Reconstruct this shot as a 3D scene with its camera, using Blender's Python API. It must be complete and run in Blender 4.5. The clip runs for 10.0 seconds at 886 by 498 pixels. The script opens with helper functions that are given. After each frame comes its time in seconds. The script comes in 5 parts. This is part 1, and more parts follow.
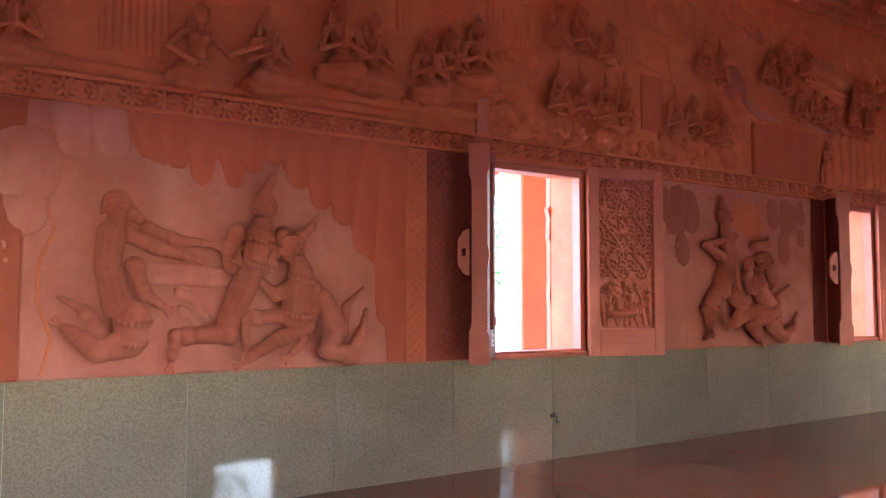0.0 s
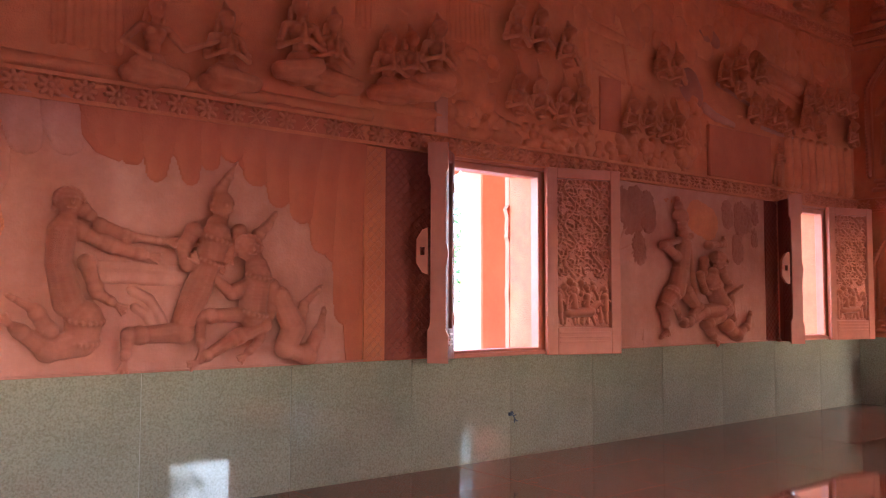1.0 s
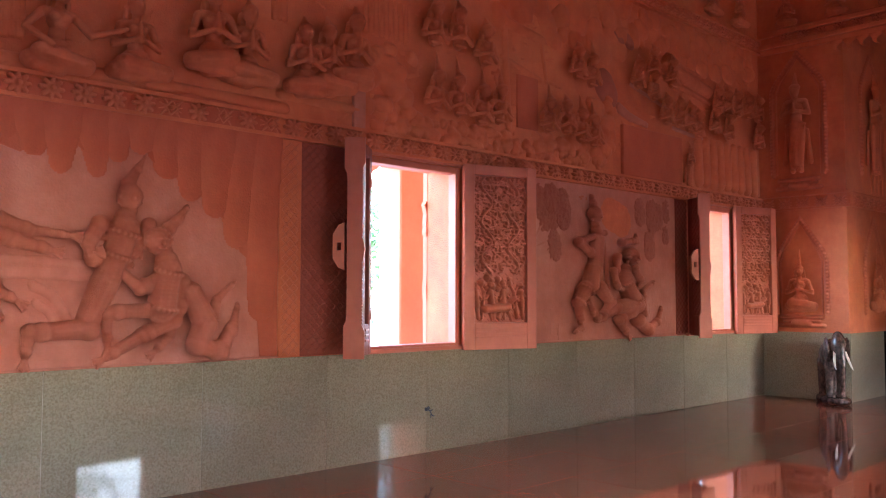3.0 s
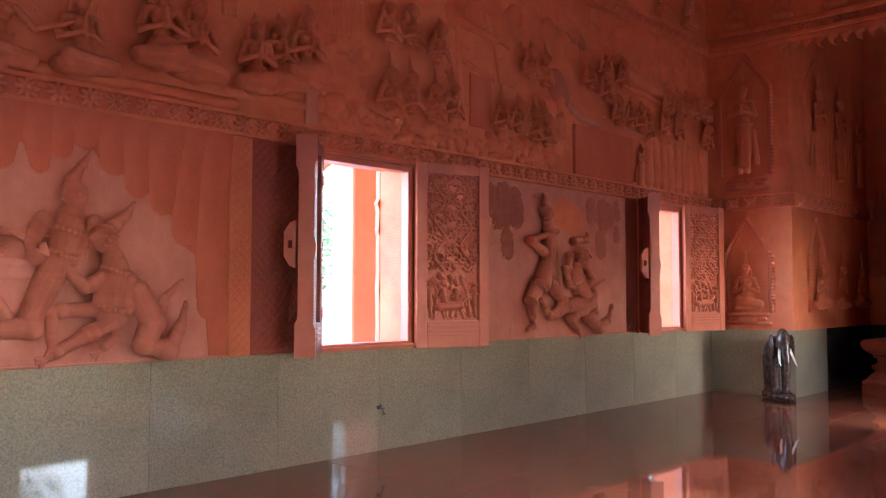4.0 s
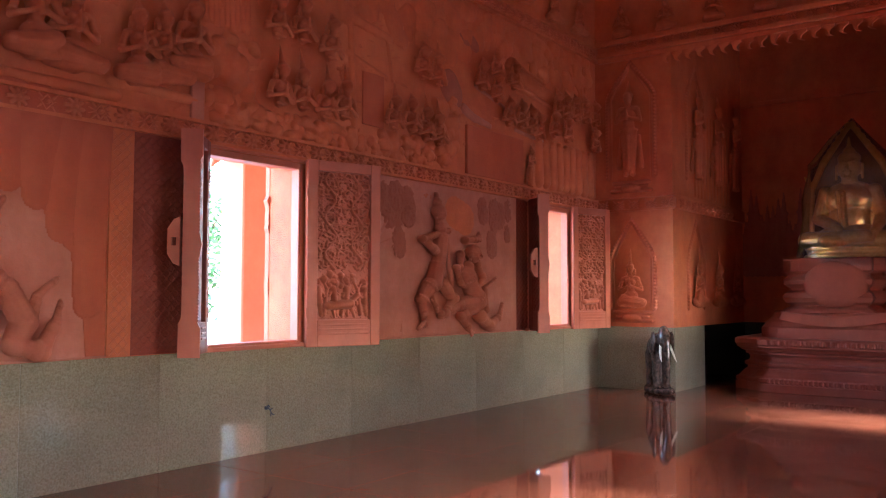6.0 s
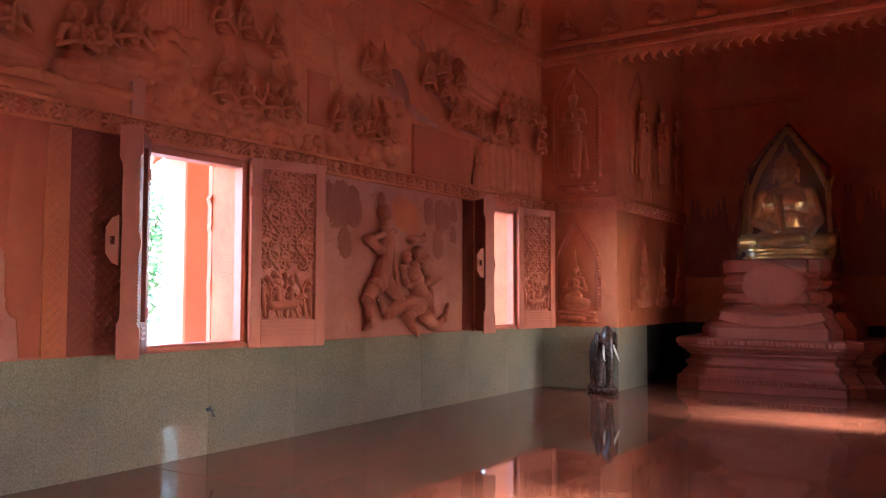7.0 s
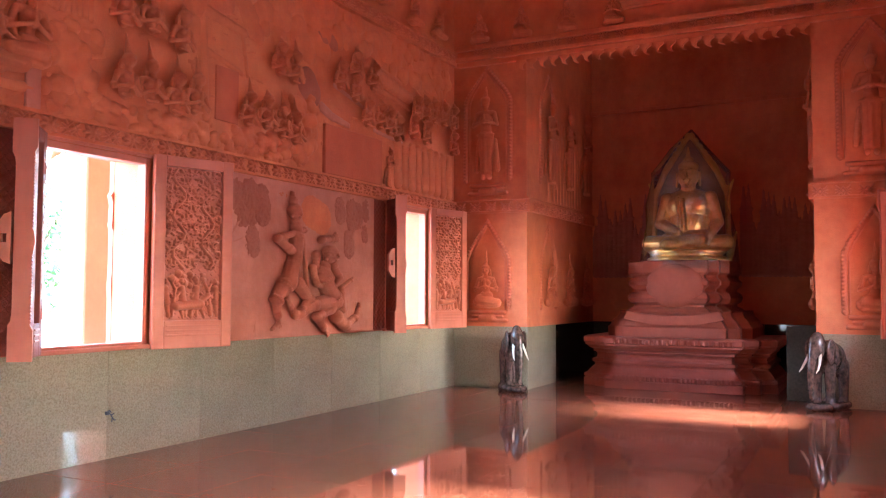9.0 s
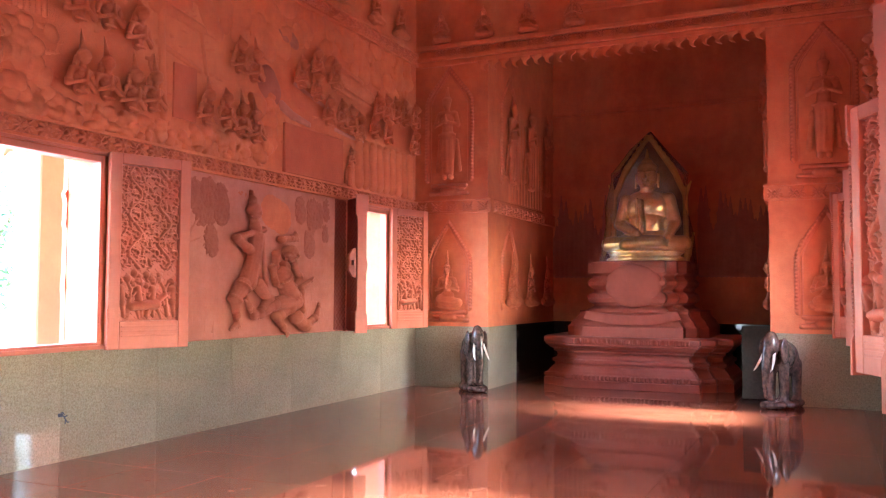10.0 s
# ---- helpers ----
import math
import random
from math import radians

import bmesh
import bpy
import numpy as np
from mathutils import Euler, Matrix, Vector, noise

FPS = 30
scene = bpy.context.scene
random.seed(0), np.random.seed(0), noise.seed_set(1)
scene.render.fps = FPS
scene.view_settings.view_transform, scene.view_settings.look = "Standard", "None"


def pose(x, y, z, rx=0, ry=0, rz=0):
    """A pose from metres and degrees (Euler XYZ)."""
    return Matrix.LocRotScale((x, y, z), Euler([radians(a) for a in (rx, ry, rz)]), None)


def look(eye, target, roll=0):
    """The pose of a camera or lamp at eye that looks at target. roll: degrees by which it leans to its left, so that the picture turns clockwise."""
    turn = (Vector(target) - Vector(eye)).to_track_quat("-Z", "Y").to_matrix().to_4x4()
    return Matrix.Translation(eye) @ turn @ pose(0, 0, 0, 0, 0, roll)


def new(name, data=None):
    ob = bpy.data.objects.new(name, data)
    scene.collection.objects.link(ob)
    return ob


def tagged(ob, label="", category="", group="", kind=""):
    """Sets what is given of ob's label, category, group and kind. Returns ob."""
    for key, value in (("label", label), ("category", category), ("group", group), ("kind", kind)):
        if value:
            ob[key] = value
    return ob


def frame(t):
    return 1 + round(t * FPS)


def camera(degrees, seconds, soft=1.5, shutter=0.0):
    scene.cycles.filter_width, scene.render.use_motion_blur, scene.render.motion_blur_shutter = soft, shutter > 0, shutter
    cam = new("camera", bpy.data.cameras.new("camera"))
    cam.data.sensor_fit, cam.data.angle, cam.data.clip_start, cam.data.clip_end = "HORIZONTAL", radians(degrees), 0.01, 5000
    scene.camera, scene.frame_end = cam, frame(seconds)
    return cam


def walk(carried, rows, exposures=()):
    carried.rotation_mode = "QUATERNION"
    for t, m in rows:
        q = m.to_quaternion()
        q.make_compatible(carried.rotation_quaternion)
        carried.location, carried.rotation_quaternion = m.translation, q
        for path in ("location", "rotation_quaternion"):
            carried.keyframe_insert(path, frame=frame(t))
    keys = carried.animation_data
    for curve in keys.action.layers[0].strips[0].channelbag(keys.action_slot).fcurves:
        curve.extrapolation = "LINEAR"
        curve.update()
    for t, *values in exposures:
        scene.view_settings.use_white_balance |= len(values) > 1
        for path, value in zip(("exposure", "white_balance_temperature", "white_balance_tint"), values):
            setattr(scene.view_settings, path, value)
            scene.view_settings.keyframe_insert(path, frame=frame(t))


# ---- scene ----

# camera: a slow turn by hand beside the right-hand wall
cam = camera(55.3, 10.0, soft=1.1)
ROWS = [
    (0.0, -0.001, 0.000, 1.500, -35.83, 3.58, -0.07),
    (0.5, 0.008, -0.005, 1.499, -37.13, 3.55, -0.10),
    (1.0, 0.016, -0.012, 1.498, -38.47, 3.52, -0.14),
    (1.5, 0.025, -0.019, 1.497, -39.67, 3.47, -0.13),
    (2.0, 0.034, -0.028, 1.496, -41.01, 3.39, -0.14),
    (2.5, 0.043, -0.037, 1.496, -42.32, 3.32, -0.13),
    (4.0, 0.070, -0.071, 1.496, -46.73, 3.13, -0.09),
    (4.5, 0.079, -0.084, 1.496, -48.29, 3.10, -0.05),
    (5.0, 0.087, -0.097, 1.497, -50.08, 3.06, -0.07),
    (5.5, 0.095, -0.111, 1.498, -51.85, 3.04, -0.09),
    (7.0, 0.118, -0.153, 1.500, -57.18, 3.05, -0.18),
    (7.5, 0.124, -0.168, 1.502, -58.61, 3.06, -0.20),
    (8.0, 0.130, -0.183, 1.503, -60.04, 3.05, -0.22),
    (8.5, 0.135, -0.197, 1.504, -61.38, 3.04, -0.23),
    (9.0, 0.140, -0.212, 1.505, -62.88, 3.04, -0.22),
    (9.5, 0.144, -0.226, 1.506, -64.22, 3.03, -0.22),
    (10.0, 0.147, -0.240, 1.507, -65.39, 3.04, -0.24),
]
EXPOSURES = [(t, stops, 6000, 11) for t, stops in ((0.0, 5.35), (1.5, 5.4), (4.0, 5.5), (5.5, 5.4), (7.0, 5.3), (7.5, 5.5), (8.5, 6.1), (10.0, 6.6))]
walk(cam, [(t, pose(x, y, z, 90 + pitch, roll, yaw)) for t, x, y, z, yaw, pitch, roll in ROWS], EXPOSURES)

# hazy daylight: a soft sun low over the side beside the camera, bright sky outside both rows of windows
world = bpy.data.worlds.new("world")
scene.world = world
world.use_nodes = True
wn = world.node_tree.nodes
sky = wn.new("ShaderNodeTexSky")
sky.sky_type = "NISHITA"
sky.sun_disc = False
sky.sun_elevation = radians(34)
sky.sun_rotation = radians(180)
world.node_tree.links.new(sky.outputs[0], wn["Background"].inputs[0])
wn["Background"].inputs[1].default_value = 0.12
sun = new("sun", bpy.data.lights.new("sun", "SUN"))
sun.data.energy = 0.55
sun.data.angle = radians(10)
sun.data.color = (1.0, 0.95, 0.88)
sun.matrix_world = look((0, -30, 20), (0, 0, 0))

# ------------------------------------------------------------------ plan
WL = 6.04        # face of the relief wall
WR = -0.84       # face of the wall beside the camera
XA = 12.73       # face of the altar wall
XB = -5.0        # wall behind the camera
XN = 16.25       # back of the altar recess
NY0, NY1 = 0.53, 4.74   # sides of the altar recess
NTOP = 5.45
TOP = 7.4
DADO = 0.985
SILL, HEAD = 1.01, 2.80
LEFT_WINDOWS = ((-1.38, -0.14), (4.84, 6.08), (10.50, 11.74))
RIGHT_WINDOWS = ((-1.30, -0.06), (4.84, 6.08), (10.50, 11.74))


# ------------------------------------------------------------------ materials
def material(name):
    m = bpy.data.materials.new(name)
    m.use_nodes = True
    nt = m.node_tree
    return m, nt, nt.nodes["Principled BSDF"]


def node(nt, kind, **values):
    n = nt.nodes.new(kind)
    for k, v in values.items():
        n.inputs[k].default_value = v
    return n


def ramp(nt, source, stops):
    r = nt.nodes.new("ShaderNodeValToRGB")
    els = r.color_ramp.elements
    while len(els) < len(stops):
        els.new(0.5)
    for e, (p, c) in zip(els, stops):
        e.position, e.color = p, (*c, 1)
    nt.links.new(source, r.inputs[0])
    return r.outputs[0]


def mix(nt, fac, a, b, kind="MIX"):
    n = nt.nodes.new("ShaderNodeMix")
    n.data_type, n.blend_type = "RGBA", kind
    for sock, v in ((n.inputs[0], fac), (n.inputs[6], a), (n.inputs[7], b)):
        if isinstance(v, (int, float)):
            sock.default_value = v
        elif isinstance(v, tuple):
            sock.default_value = (*v, 1)
        else:
            nt.links.new(v, sock)
    return n.outputs[2]


def plaster(name, base, deep, pale, rough=0.72, grain=1.0, bump=0.35, worn_lit=0.0):
    """Painted clay or render: clouds of tone, brushed streaks, fine grain; ridges paled for wear and as highlights."""
    m, nt, b = material(name)
    co = nt.nodes.new("ShaderNodeTexCoord").outputs["Object"]
    big = node(nt, "ShaderNodeTexNoise", Scale=0.9, Detail=6.0, Roughness=0.62)
    mid = node(nt, "ShaderNodeTexNoise", Scale=6.0 * grain, Detail=8.0, Roughness=0.7)
    fine = node(nt, "ShaderNodeTexNoise", Scale=90.0 * grain, Detail=4.0)
    stretch = node(nt, "ShaderNodeMapping", Scale=(1.6, 1.6, 0.7))
    nt.links.new(co, stretch.inputs[0])
    drip = node(nt, "ShaderNodeTexNoise", Scale=2.2, Detail=5.0)
    for n in (big, mid, fine):
        nt.links.new(co, n.inputs["Vector"])
    nt.links.new(stretch.outputs[0], drip.inputs["Vector"])
    c1 = ramp(nt, big.outputs[0], [(0.32, deep), (0.52, base), (0.72, pale)])
    c2 = ramp(nt, mid.outputs[0], [(0.3, deep), (0.55, base), (0.8, pale)])
    col = mix(nt, 0.45, c1, c2)
    dr = ramp(nt, drip.outputs[0], [(0.40, (0.80, 0.76, 0.74)), (0.66, (1.0, 1.0, 1.0))])
    col = mix(nt, 0.55, col, dr, "MULTIPLY")
    # pale ridges: rubbed paint, plus highlights put into the colour to model the relief
    if worn_lit:
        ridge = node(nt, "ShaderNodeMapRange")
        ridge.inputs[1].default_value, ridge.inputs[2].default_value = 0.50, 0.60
        ridge.inputs[3].default_value, ridge.inputs[4].default_value = 0.0, worn_lit
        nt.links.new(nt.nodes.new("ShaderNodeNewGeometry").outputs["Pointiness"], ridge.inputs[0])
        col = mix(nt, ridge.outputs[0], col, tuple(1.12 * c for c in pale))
    nt.links.new(col, b.inputs["Base Color"])
    rr = node(nt, "ShaderNodeMapRange")
    rr.inputs[3].default_value, rr.inputs[4].default_value = rough - 0.12, rough + 0.12
    nt.links.new(mid.outputs[0], rr.inputs[0])
    nt.links.new(rr.outputs[0], b.inputs["Roughness"])
    add = nt.nodes.new("ShaderNodeMath")
    add.operation = "ADD"
    nt.links.new(mid.outputs[0], add.inputs[0])
    nt.links.new(fine.outputs[0], add.inputs[1])
    bp = node(nt, "ShaderNodeBump", Strength=bump, Distance=0.012)
    nt.links.new(add.outputs[0], bp.inputs["Height"])
    nt.links.new(bp.outputs[0], b.inputs["Normal"])
    return m


CLAY = plaster("red_clay", (0.66, 0.180, 0.074), (0.52, 0.110, 0.043), (0.75, 0.268, 0.112), bump=0.55)
CLAY_SHADE = plaster("shaded_red_clay", (0.42, 0.098, 0.042), (0.33, 0.068, 0.028), (0.50, 0.135, 0.06))
PINK = plaster("pale_pink_clay", (0.58, 0.212, 0.145), (0.48, 0.142, 0.086), (0.68, 0.306, 0.232), grain=0.6)
FIGURE = plaster("relief_clay", (0.62, 0.168, 0.073), (0.47, 0.100, 0.042), (0.71, 0.235, 0.110), grain=2.0, bump=0.9, worn_lit=0.75)
FIELD_FIGURE = plaster("pink_relief_clay", (0.54, 0.160, 0.096), (0.38, 0.092, 0.048), (0.66, 0.250, 0.172), grain=1.6, bump=0.9, worn_lit=0.7)
ORNAMENT = plaster("carved_red_clay", (0.56, 0.145, 0.068), (0.43, 0.090, 0.040), (0.67, 0.215, 0.110), grain=1.5, bump=0.6, worn_lit=0.7)
CURTAIN = plaster("orange_washed_clay", (0.55, 0.125, 0.056), (0.46, 0.088, 0.036), (0.60, 0.165, 0.082), grain=0.7, bump=0.35)
PAINT = plaster("shutter_paint", (0.59, 0.180, 0.110), (0.50, 0.132, 0.076), (0.64, 0.22, 0.145), rough=0.5, bump=0.12)
CARVED_WOOD = plaster("carved_shutter_wood", (0.52, 0.150, 0.085), (0.42, 0.105, 0.056), (0.62, 0.205, 0.128), rough=0.55, grain=2.0, bump=0.3, worn_lit=0.6)
# dark red that carries the shade of the narrow leaves and the wall beside them
SHADE_RED = plaster("shade_dark_red", (0.30, 0.055, 0.03), (0.22, 0.035, 0.02), (0.36, 0.075, 0.04), rough=0.55)
BOUNCE_PALE = plaster("pale_bounce", (0.78, 0.74, 0.66), (0.68, 0.64, 0.56), (0.82, 0.79, 0.72), bump=0.15)
OUTER = plaster("outdoor_render", (0.62, 0.20, 0.11), (0.56, 0.16, 0.085), (0.66, 0.25, 0.15), bump=0.1)


def granite():
    m, nt, b = material("polished_terrazzo")
    co = nt.nodes.new("ShaderNodeTexCoord").outputs["Object"]
    v = node(nt, "ShaderNodeTexVoronoi", Scale=85.0)
    n1 = node(nt, "ShaderNodeTexNoise", Scale=55.0, Detail=6.0, Roughness=0.75)
    n2 = node(nt, "ShaderNodeTexNoise", Scale=1.3, Detail=3.0)
    for n in (v, n1, n2):
        nt.links.new(co, n.inputs["Vector"])
    a = ramp(nt, n1.outputs[0], [(0.30, (0.235, 0.200, 0.132)), (0.5, (0.335, 0.290, 0.200)), (0.72, (0.395, 0.350, 0.260))])
    bw = nt.nodes.new("ShaderNodeRGBToBW")
    nt.links.new(v.outputs["Color"], bw.inputs[0])
    s = ramp(nt, bw.outputs[0], [(0.2, (0.72, 0.68, 0.60)), (0.6, (1.0, 1.0, 1.0))])
    col = mix(nt, 0.5, a, s, "MULTIPLY")
    cloud = ramp(nt, n2.outputs[0], [(0.35, (0.85, 0.85, 0.85)), (0.65, (1.0, 1.0, 1.0))])
    info = nt.nodes.new("ShaderNodeObjectInfo")
    var = node(nt, "ShaderNodeMapRange")
    var.inputs[3].default_value, var.inputs[4].default_value = 0.94, 1.05
    nt.links.new(info.outputs["Random"], var.inputs[0])
    col = mix(nt, 1.0, mix(nt, 1.0, col, cloud, "MULTIPLY"), var.outputs[0], "MULTIPLY")
    nt.links.new(col, b.inputs["Base Color"])
    rr = node(nt, "ShaderNodeMapRange")
    rr.inputs[3].default_value, rr.inputs[4].default_value = 0.02, 0.05
    nt.links.new(n2.outputs[0], rr.inputs[0])
    nt.links.new(rr.outputs[0], b.inputs["Roughness"])
    return m


def floor_stone():
    m, nt, b = material("polished_red_stone")
    co = nt.nodes.new("ShaderNodeTexCoord").outputs["Object"]
    n1 = node(nt, "ShaderNodeTexNoise", Scale=2.0, Detail=8.0, Roughness=0.7)
    n2 = node(nt, "ShaderNodeTexNoise", Scale=60.0, Detail=4.0)
    for n in (n1, n2):
        nt.links.new(co, n.inputs["Vector"])
    a = ramp(nt, n1.outputs[0], [(0.3, (0.20, 0.060, 0.032)), (0.5, (0.28, 0.087, 0.048)), (0.7, (0.35, 0.122, 0.070))])
    c = ramp(nt, n2.outputs[0], [(0.35, (0.8, 0.8, 0.8)), (0.6, (1.0, 1.0, 1.0))])
    info = nt.nodes.new("ShaderNodeObjectInfo")
    var = node(nt, "ShaderNodeMapRange")
    var.inputs[3].default_value, var.inputs[4].default_value = 0.88, 1.08
    nt.links.new(info.outputs["Random"], var.inputs[0])
    nt.links.new(mix(nt, 1.0, mix(nt, 1.0, a, c, "MULTIPLY"), var.outputs[0], "MULTIPLY"), b.inputs["Base Color"])
    rr = node(nt, "ShaderNodeMapRange")
    rr.inputs[3].default_value, rr.inputs[4].default_value = 0.02, 0.075
    nt.links.new(n1.outputs[0], rr.inputs[0])
    nt.links.new(rr.outputs[0], b.inputs["Roughness"])
    bp = node(nt, "ShaderNodeBump", Strength=0.02, Distance=0.01)
    nt.links.new(n1.outputs[0], bp.inputs["Height"])
    nt.links.new(bp.outputs[0], b.inputs["Normal"])
    return m


def plain(name, base, dark, rough, metal=0.0, scale=20.0, bump=0.1):
    m, nt, b = material(name)
    co = nt.nodes.new("ShaderNodeTexCoord").outputs["Object"]
    n = node(nt, "ShaderNodeTexNoise", Scale=scale, Detail=6.0, Roughness=0.65)
    nt.links.new(co, n.inputs["Vector"])
    nt.links.new(ramp(nt, n.outputs[0], [(0.35, dark), (0.62, base)]), b.inputs["Base Color"])
    b.inputs["Metallic"].default_value = metal
    rr = node(nt, "ShaderNodeMapRange")
    rr.inputs[3].default_value, rr.inputs[4].default_value = max(0.03, rough - 0.1), rough + 0.1
    nt.links.new(n.outputs[0], rr.inputs[0])
    nt.links.new(rr.outputs[0], b.inputs["Roughness"])
    bp = node(nt, "ShaderNodeBump", Strength=bump, Distance=0.01)
    nt.links.new(n.outputs[0], bp.inputs["Height"])
    nt.links.new(bp.outputs[0], b.inputs["Normal"])
    return m


GRANITE = granite()
FLOOR = floor_stone()
PALE_JOINT = plain("pale_joint", (0.62, 0.58, 0.48), (0.50, 0.46, 0.38), 0.8)
FILL_GOLD = plain("dull_gold_fill", (0.34, 0.22, 0.075), (0.24, 0.15, 0.05), 0.55, scale=9.0)
GROUT = plain("dark_joint", (0.09, 0.05, 0.035), (0.06, 0.03, 0.02), 0.7)
GOLD = plain("gilded_metal", (0.86, 0.58, 0.20), (0.72, 0.45, 0.13), 0.32, metal=1.0, scale=14.0, bump=0.05)
EBONY = plain("dark_polished_wood", (0.13, 0.075, 0.055), (0.035, 0.024, 0.02), 0.14, scale=16.0)
IVORY = plain("white_tusk", (0.80, 0.78, 0.70), (0.70, 0.66, 0.55), 0.35)
PAVING = plain("pale_paving", (0.72, 0.68, 0.61), (0.62, 0.58, 0.52), 0.85, scale=3.0)
LEAF = plain("foliage", (0.07, 0.16, 0.035), (0.03, 0.085, 0.02), 0.6, scale=6.0)
BARK = plain("bark", (0.16, 0.11, 0.07), (0.08, 0.055, 0.035), 0.9, scale=10.0, bump=0.5)
INK = plain("blue_black_plastic", (0.03, 0.04, 0.075), (0.015, 0.02, 0.035), 0.4)
# stone of the loose slab, also the black that stands for the recess shadow
BLACK_STONE_SHADE = plain("black_stone_shade", (0.035, 0.034, 0.03), (0.02, 0.02, 0.018), 0.03, scale=30.0, bump=0.0)


def film_sheet():
    m, nt, b = material("clear_plastic_film")
    out = nt.nodes["Material Output"]
    tr = nt.nodes.new("ShaderNodeBsdfTransparent")
    tr.inputs[0].default_value = (0.93, 0.93, 0.92, 1)
    gl = nt.nodes.new("ShaderNodeBsdfGlossy")
    gl.inputs["Roughness"].default_value = 0.18
    mx = nt.nodes.new("ShaderNodeMixShader")
    fr = nt.nodes.new("ShaderNodeFresnel")
    fr.inputs[0].default_value = 1.5
    nt.links.new(fr.outputs[0], mx.inputs[0])
    nt.links.new(tr.outputs[0], mx.inputs[1])
    nt.links.new(gl.outputs[0], mx.inputs[2])
    df = nt.nodes.new("ShaderNodeBsdfDiffuse")
    df.inputs[0].default_value = (0.8, 0.8, 0.78, 1)
    mk = nt.nodes.new("ShaderNodeMixShader")
    n = node(nt, "ShaderNodeTexNoise", Scale=5.0, Detail=1.0)
    bp = node(nt, "ShaderNodeBump", Strength=0.12, Distance=0.03)
    nt.links.new(n.outputs[0], bp.inputs["Height"])
    nt.links.new(bp.outputs[0], gl.inputs["Normal"])
    milk = node(nt, "ShaderNodeMapRange")
    milk.inputs[1].default_value, milk.inputs[2].default_value = 0.4, 0.75
    milk.inputs[3].default_value, milk.inputs[4].default_value = 0.05, 0.10
    nt.links.new(n.outputs[0], milk.inputs[0])
    nt.links.new(milk.outputs[0], mk.inputs[0])
    nt.links.new(mx.outputs[0], mk.inputs[1])
    nt.links.new(df.outputs[0], mk.inputs[2])
    nt.links.new(mk.outputs[0], out.inputs[0])
    return m


FILM = film_sheet()


# ------------------------------------------------------------------ mesh helpers
def mesh_from(bm, name, smooth=False):
    me = bpy.data.meshes.new(name)
    bmesh.ops.recalc_face_normals(bm, faces=bm.faces)
    bm.to_mesh(me)
    bm.free()
    if smooth:
        me.polygons.foreach_set("use_smooth", [True] * len(me.polygons))
    return me


def solid(name, bm, mat, smooth=False, **tags):
    """One mesh that is a thing, or a piece of the setting, by itself."""
    ob = new(name, mesh_from(bm, name, smooth))
    ob.data.materials.append(mat)
    return tagged(ob, **tags)


def thing(name, m, label, category, group="", kind=""):
    ob = new(name)
    ob.empty_display_size = 0.1
    ob.matrix_basis = m
    return tagged(ob, label, category, group, kind)


def part(name, bm, mat, parent, label="", smooth=False):
    ob = new(name, mesh_from(bm, name, smooth))
    ob.data.materials.append(mat)
    ob.parent = parent
    return tagged(ob, label)


def piece(name, me, parent, m):
    ob = new(name, me)
    ob.parent = parent
    ob.matrix_basis = m
    return ob


def box(bm, x0, x1, y0, y1, z0, z1, bevel=0.0):
    r = bmesh.ops.create_cube(bm, size=1.0)
    bmesh.ops.scale(bm, vec=(x1 - x0, y1 - y0, z1 - z0), verts=r["verts"])
    bmesh.ops.translate(bm, vec=((x0 + x1) / 2, (y0 + y1) / 2, (z0 + z1) / 2), verts=r["verts"])
    if bevel:
        es = list({e for v in r["verts"] for e in v.link_edges})
        bmesh.ops.bevel(bm, geom=es, offset=bevel, segments=1, affect="EDGES")
    return bm


def one_box(*a, bevel=0.0):
    return box(bmesh.new(), *a, bevel=bevel)


def prism(bm, outline, axis, lo, hi):
    """A flat outline of (a, b) pairs, pushed along an axis: x takes (y, z), y takes (x, z), z takes (x, y)."""
    put = {"x": lambda a, b, c: (c, a, b), "y": lambda a, b, c: (a, c, b), "z": lambda a, b, c: (a, b, c)}[axis]
    low = [bm.verts.new(put(a, b, lo)) for a, b in outline]
    high = [bm.verts.new(put(a, b, hi)) for a, b in outline]
    bm.faces.new(low)
    bm.faces.new(high[::-1])
    n = len(outline)
    for i in range(n):
        j = (i + 1) % n
        bm.faces.new((low[i], high[i], high[j], low[j]))
    return bm


def wall_sheet(us, vs, holes, lo, hi, axis):
    """A thick wall over a grid of breaks, open at the cells of holes. axis y: us run along x; axis x: us run along y."""
    bm = bmesh.new()
    put = (lambda u, d, v: (u, d, v)) if axis == "y" else (lambda u, d, v: (d, u, v))
    cache = {}

    def vert(i, k, j):
        if (i, k, j) not in cache:
            cache[i, k, j] = bm.verts.new(put(us[i], (lo, hi)[k], vs[j]))
        return cache[i, k, j]

    nu, nv = len(us) - 1, len(vs) - 1

    def full(i, j):
        if not (0 <= i < nu and 0 <= j < nv):
            return False
        u, v = (us[i] + us[i + 1]) / 2, (vs[j] + vs[j + 1]) / 2
        return not any(a < u < b and c < v < d for a, b, c, d in holes)

    for i in range(nu):
        for j in range(nv):
            if not full(i, j):
                continue
            for k in (0, 1):
                bm.faces.new([vert(i, k, j), vert(i + 1, k, j), vert(i + 1, k, j + 1), vert(i, k, j + 1)])
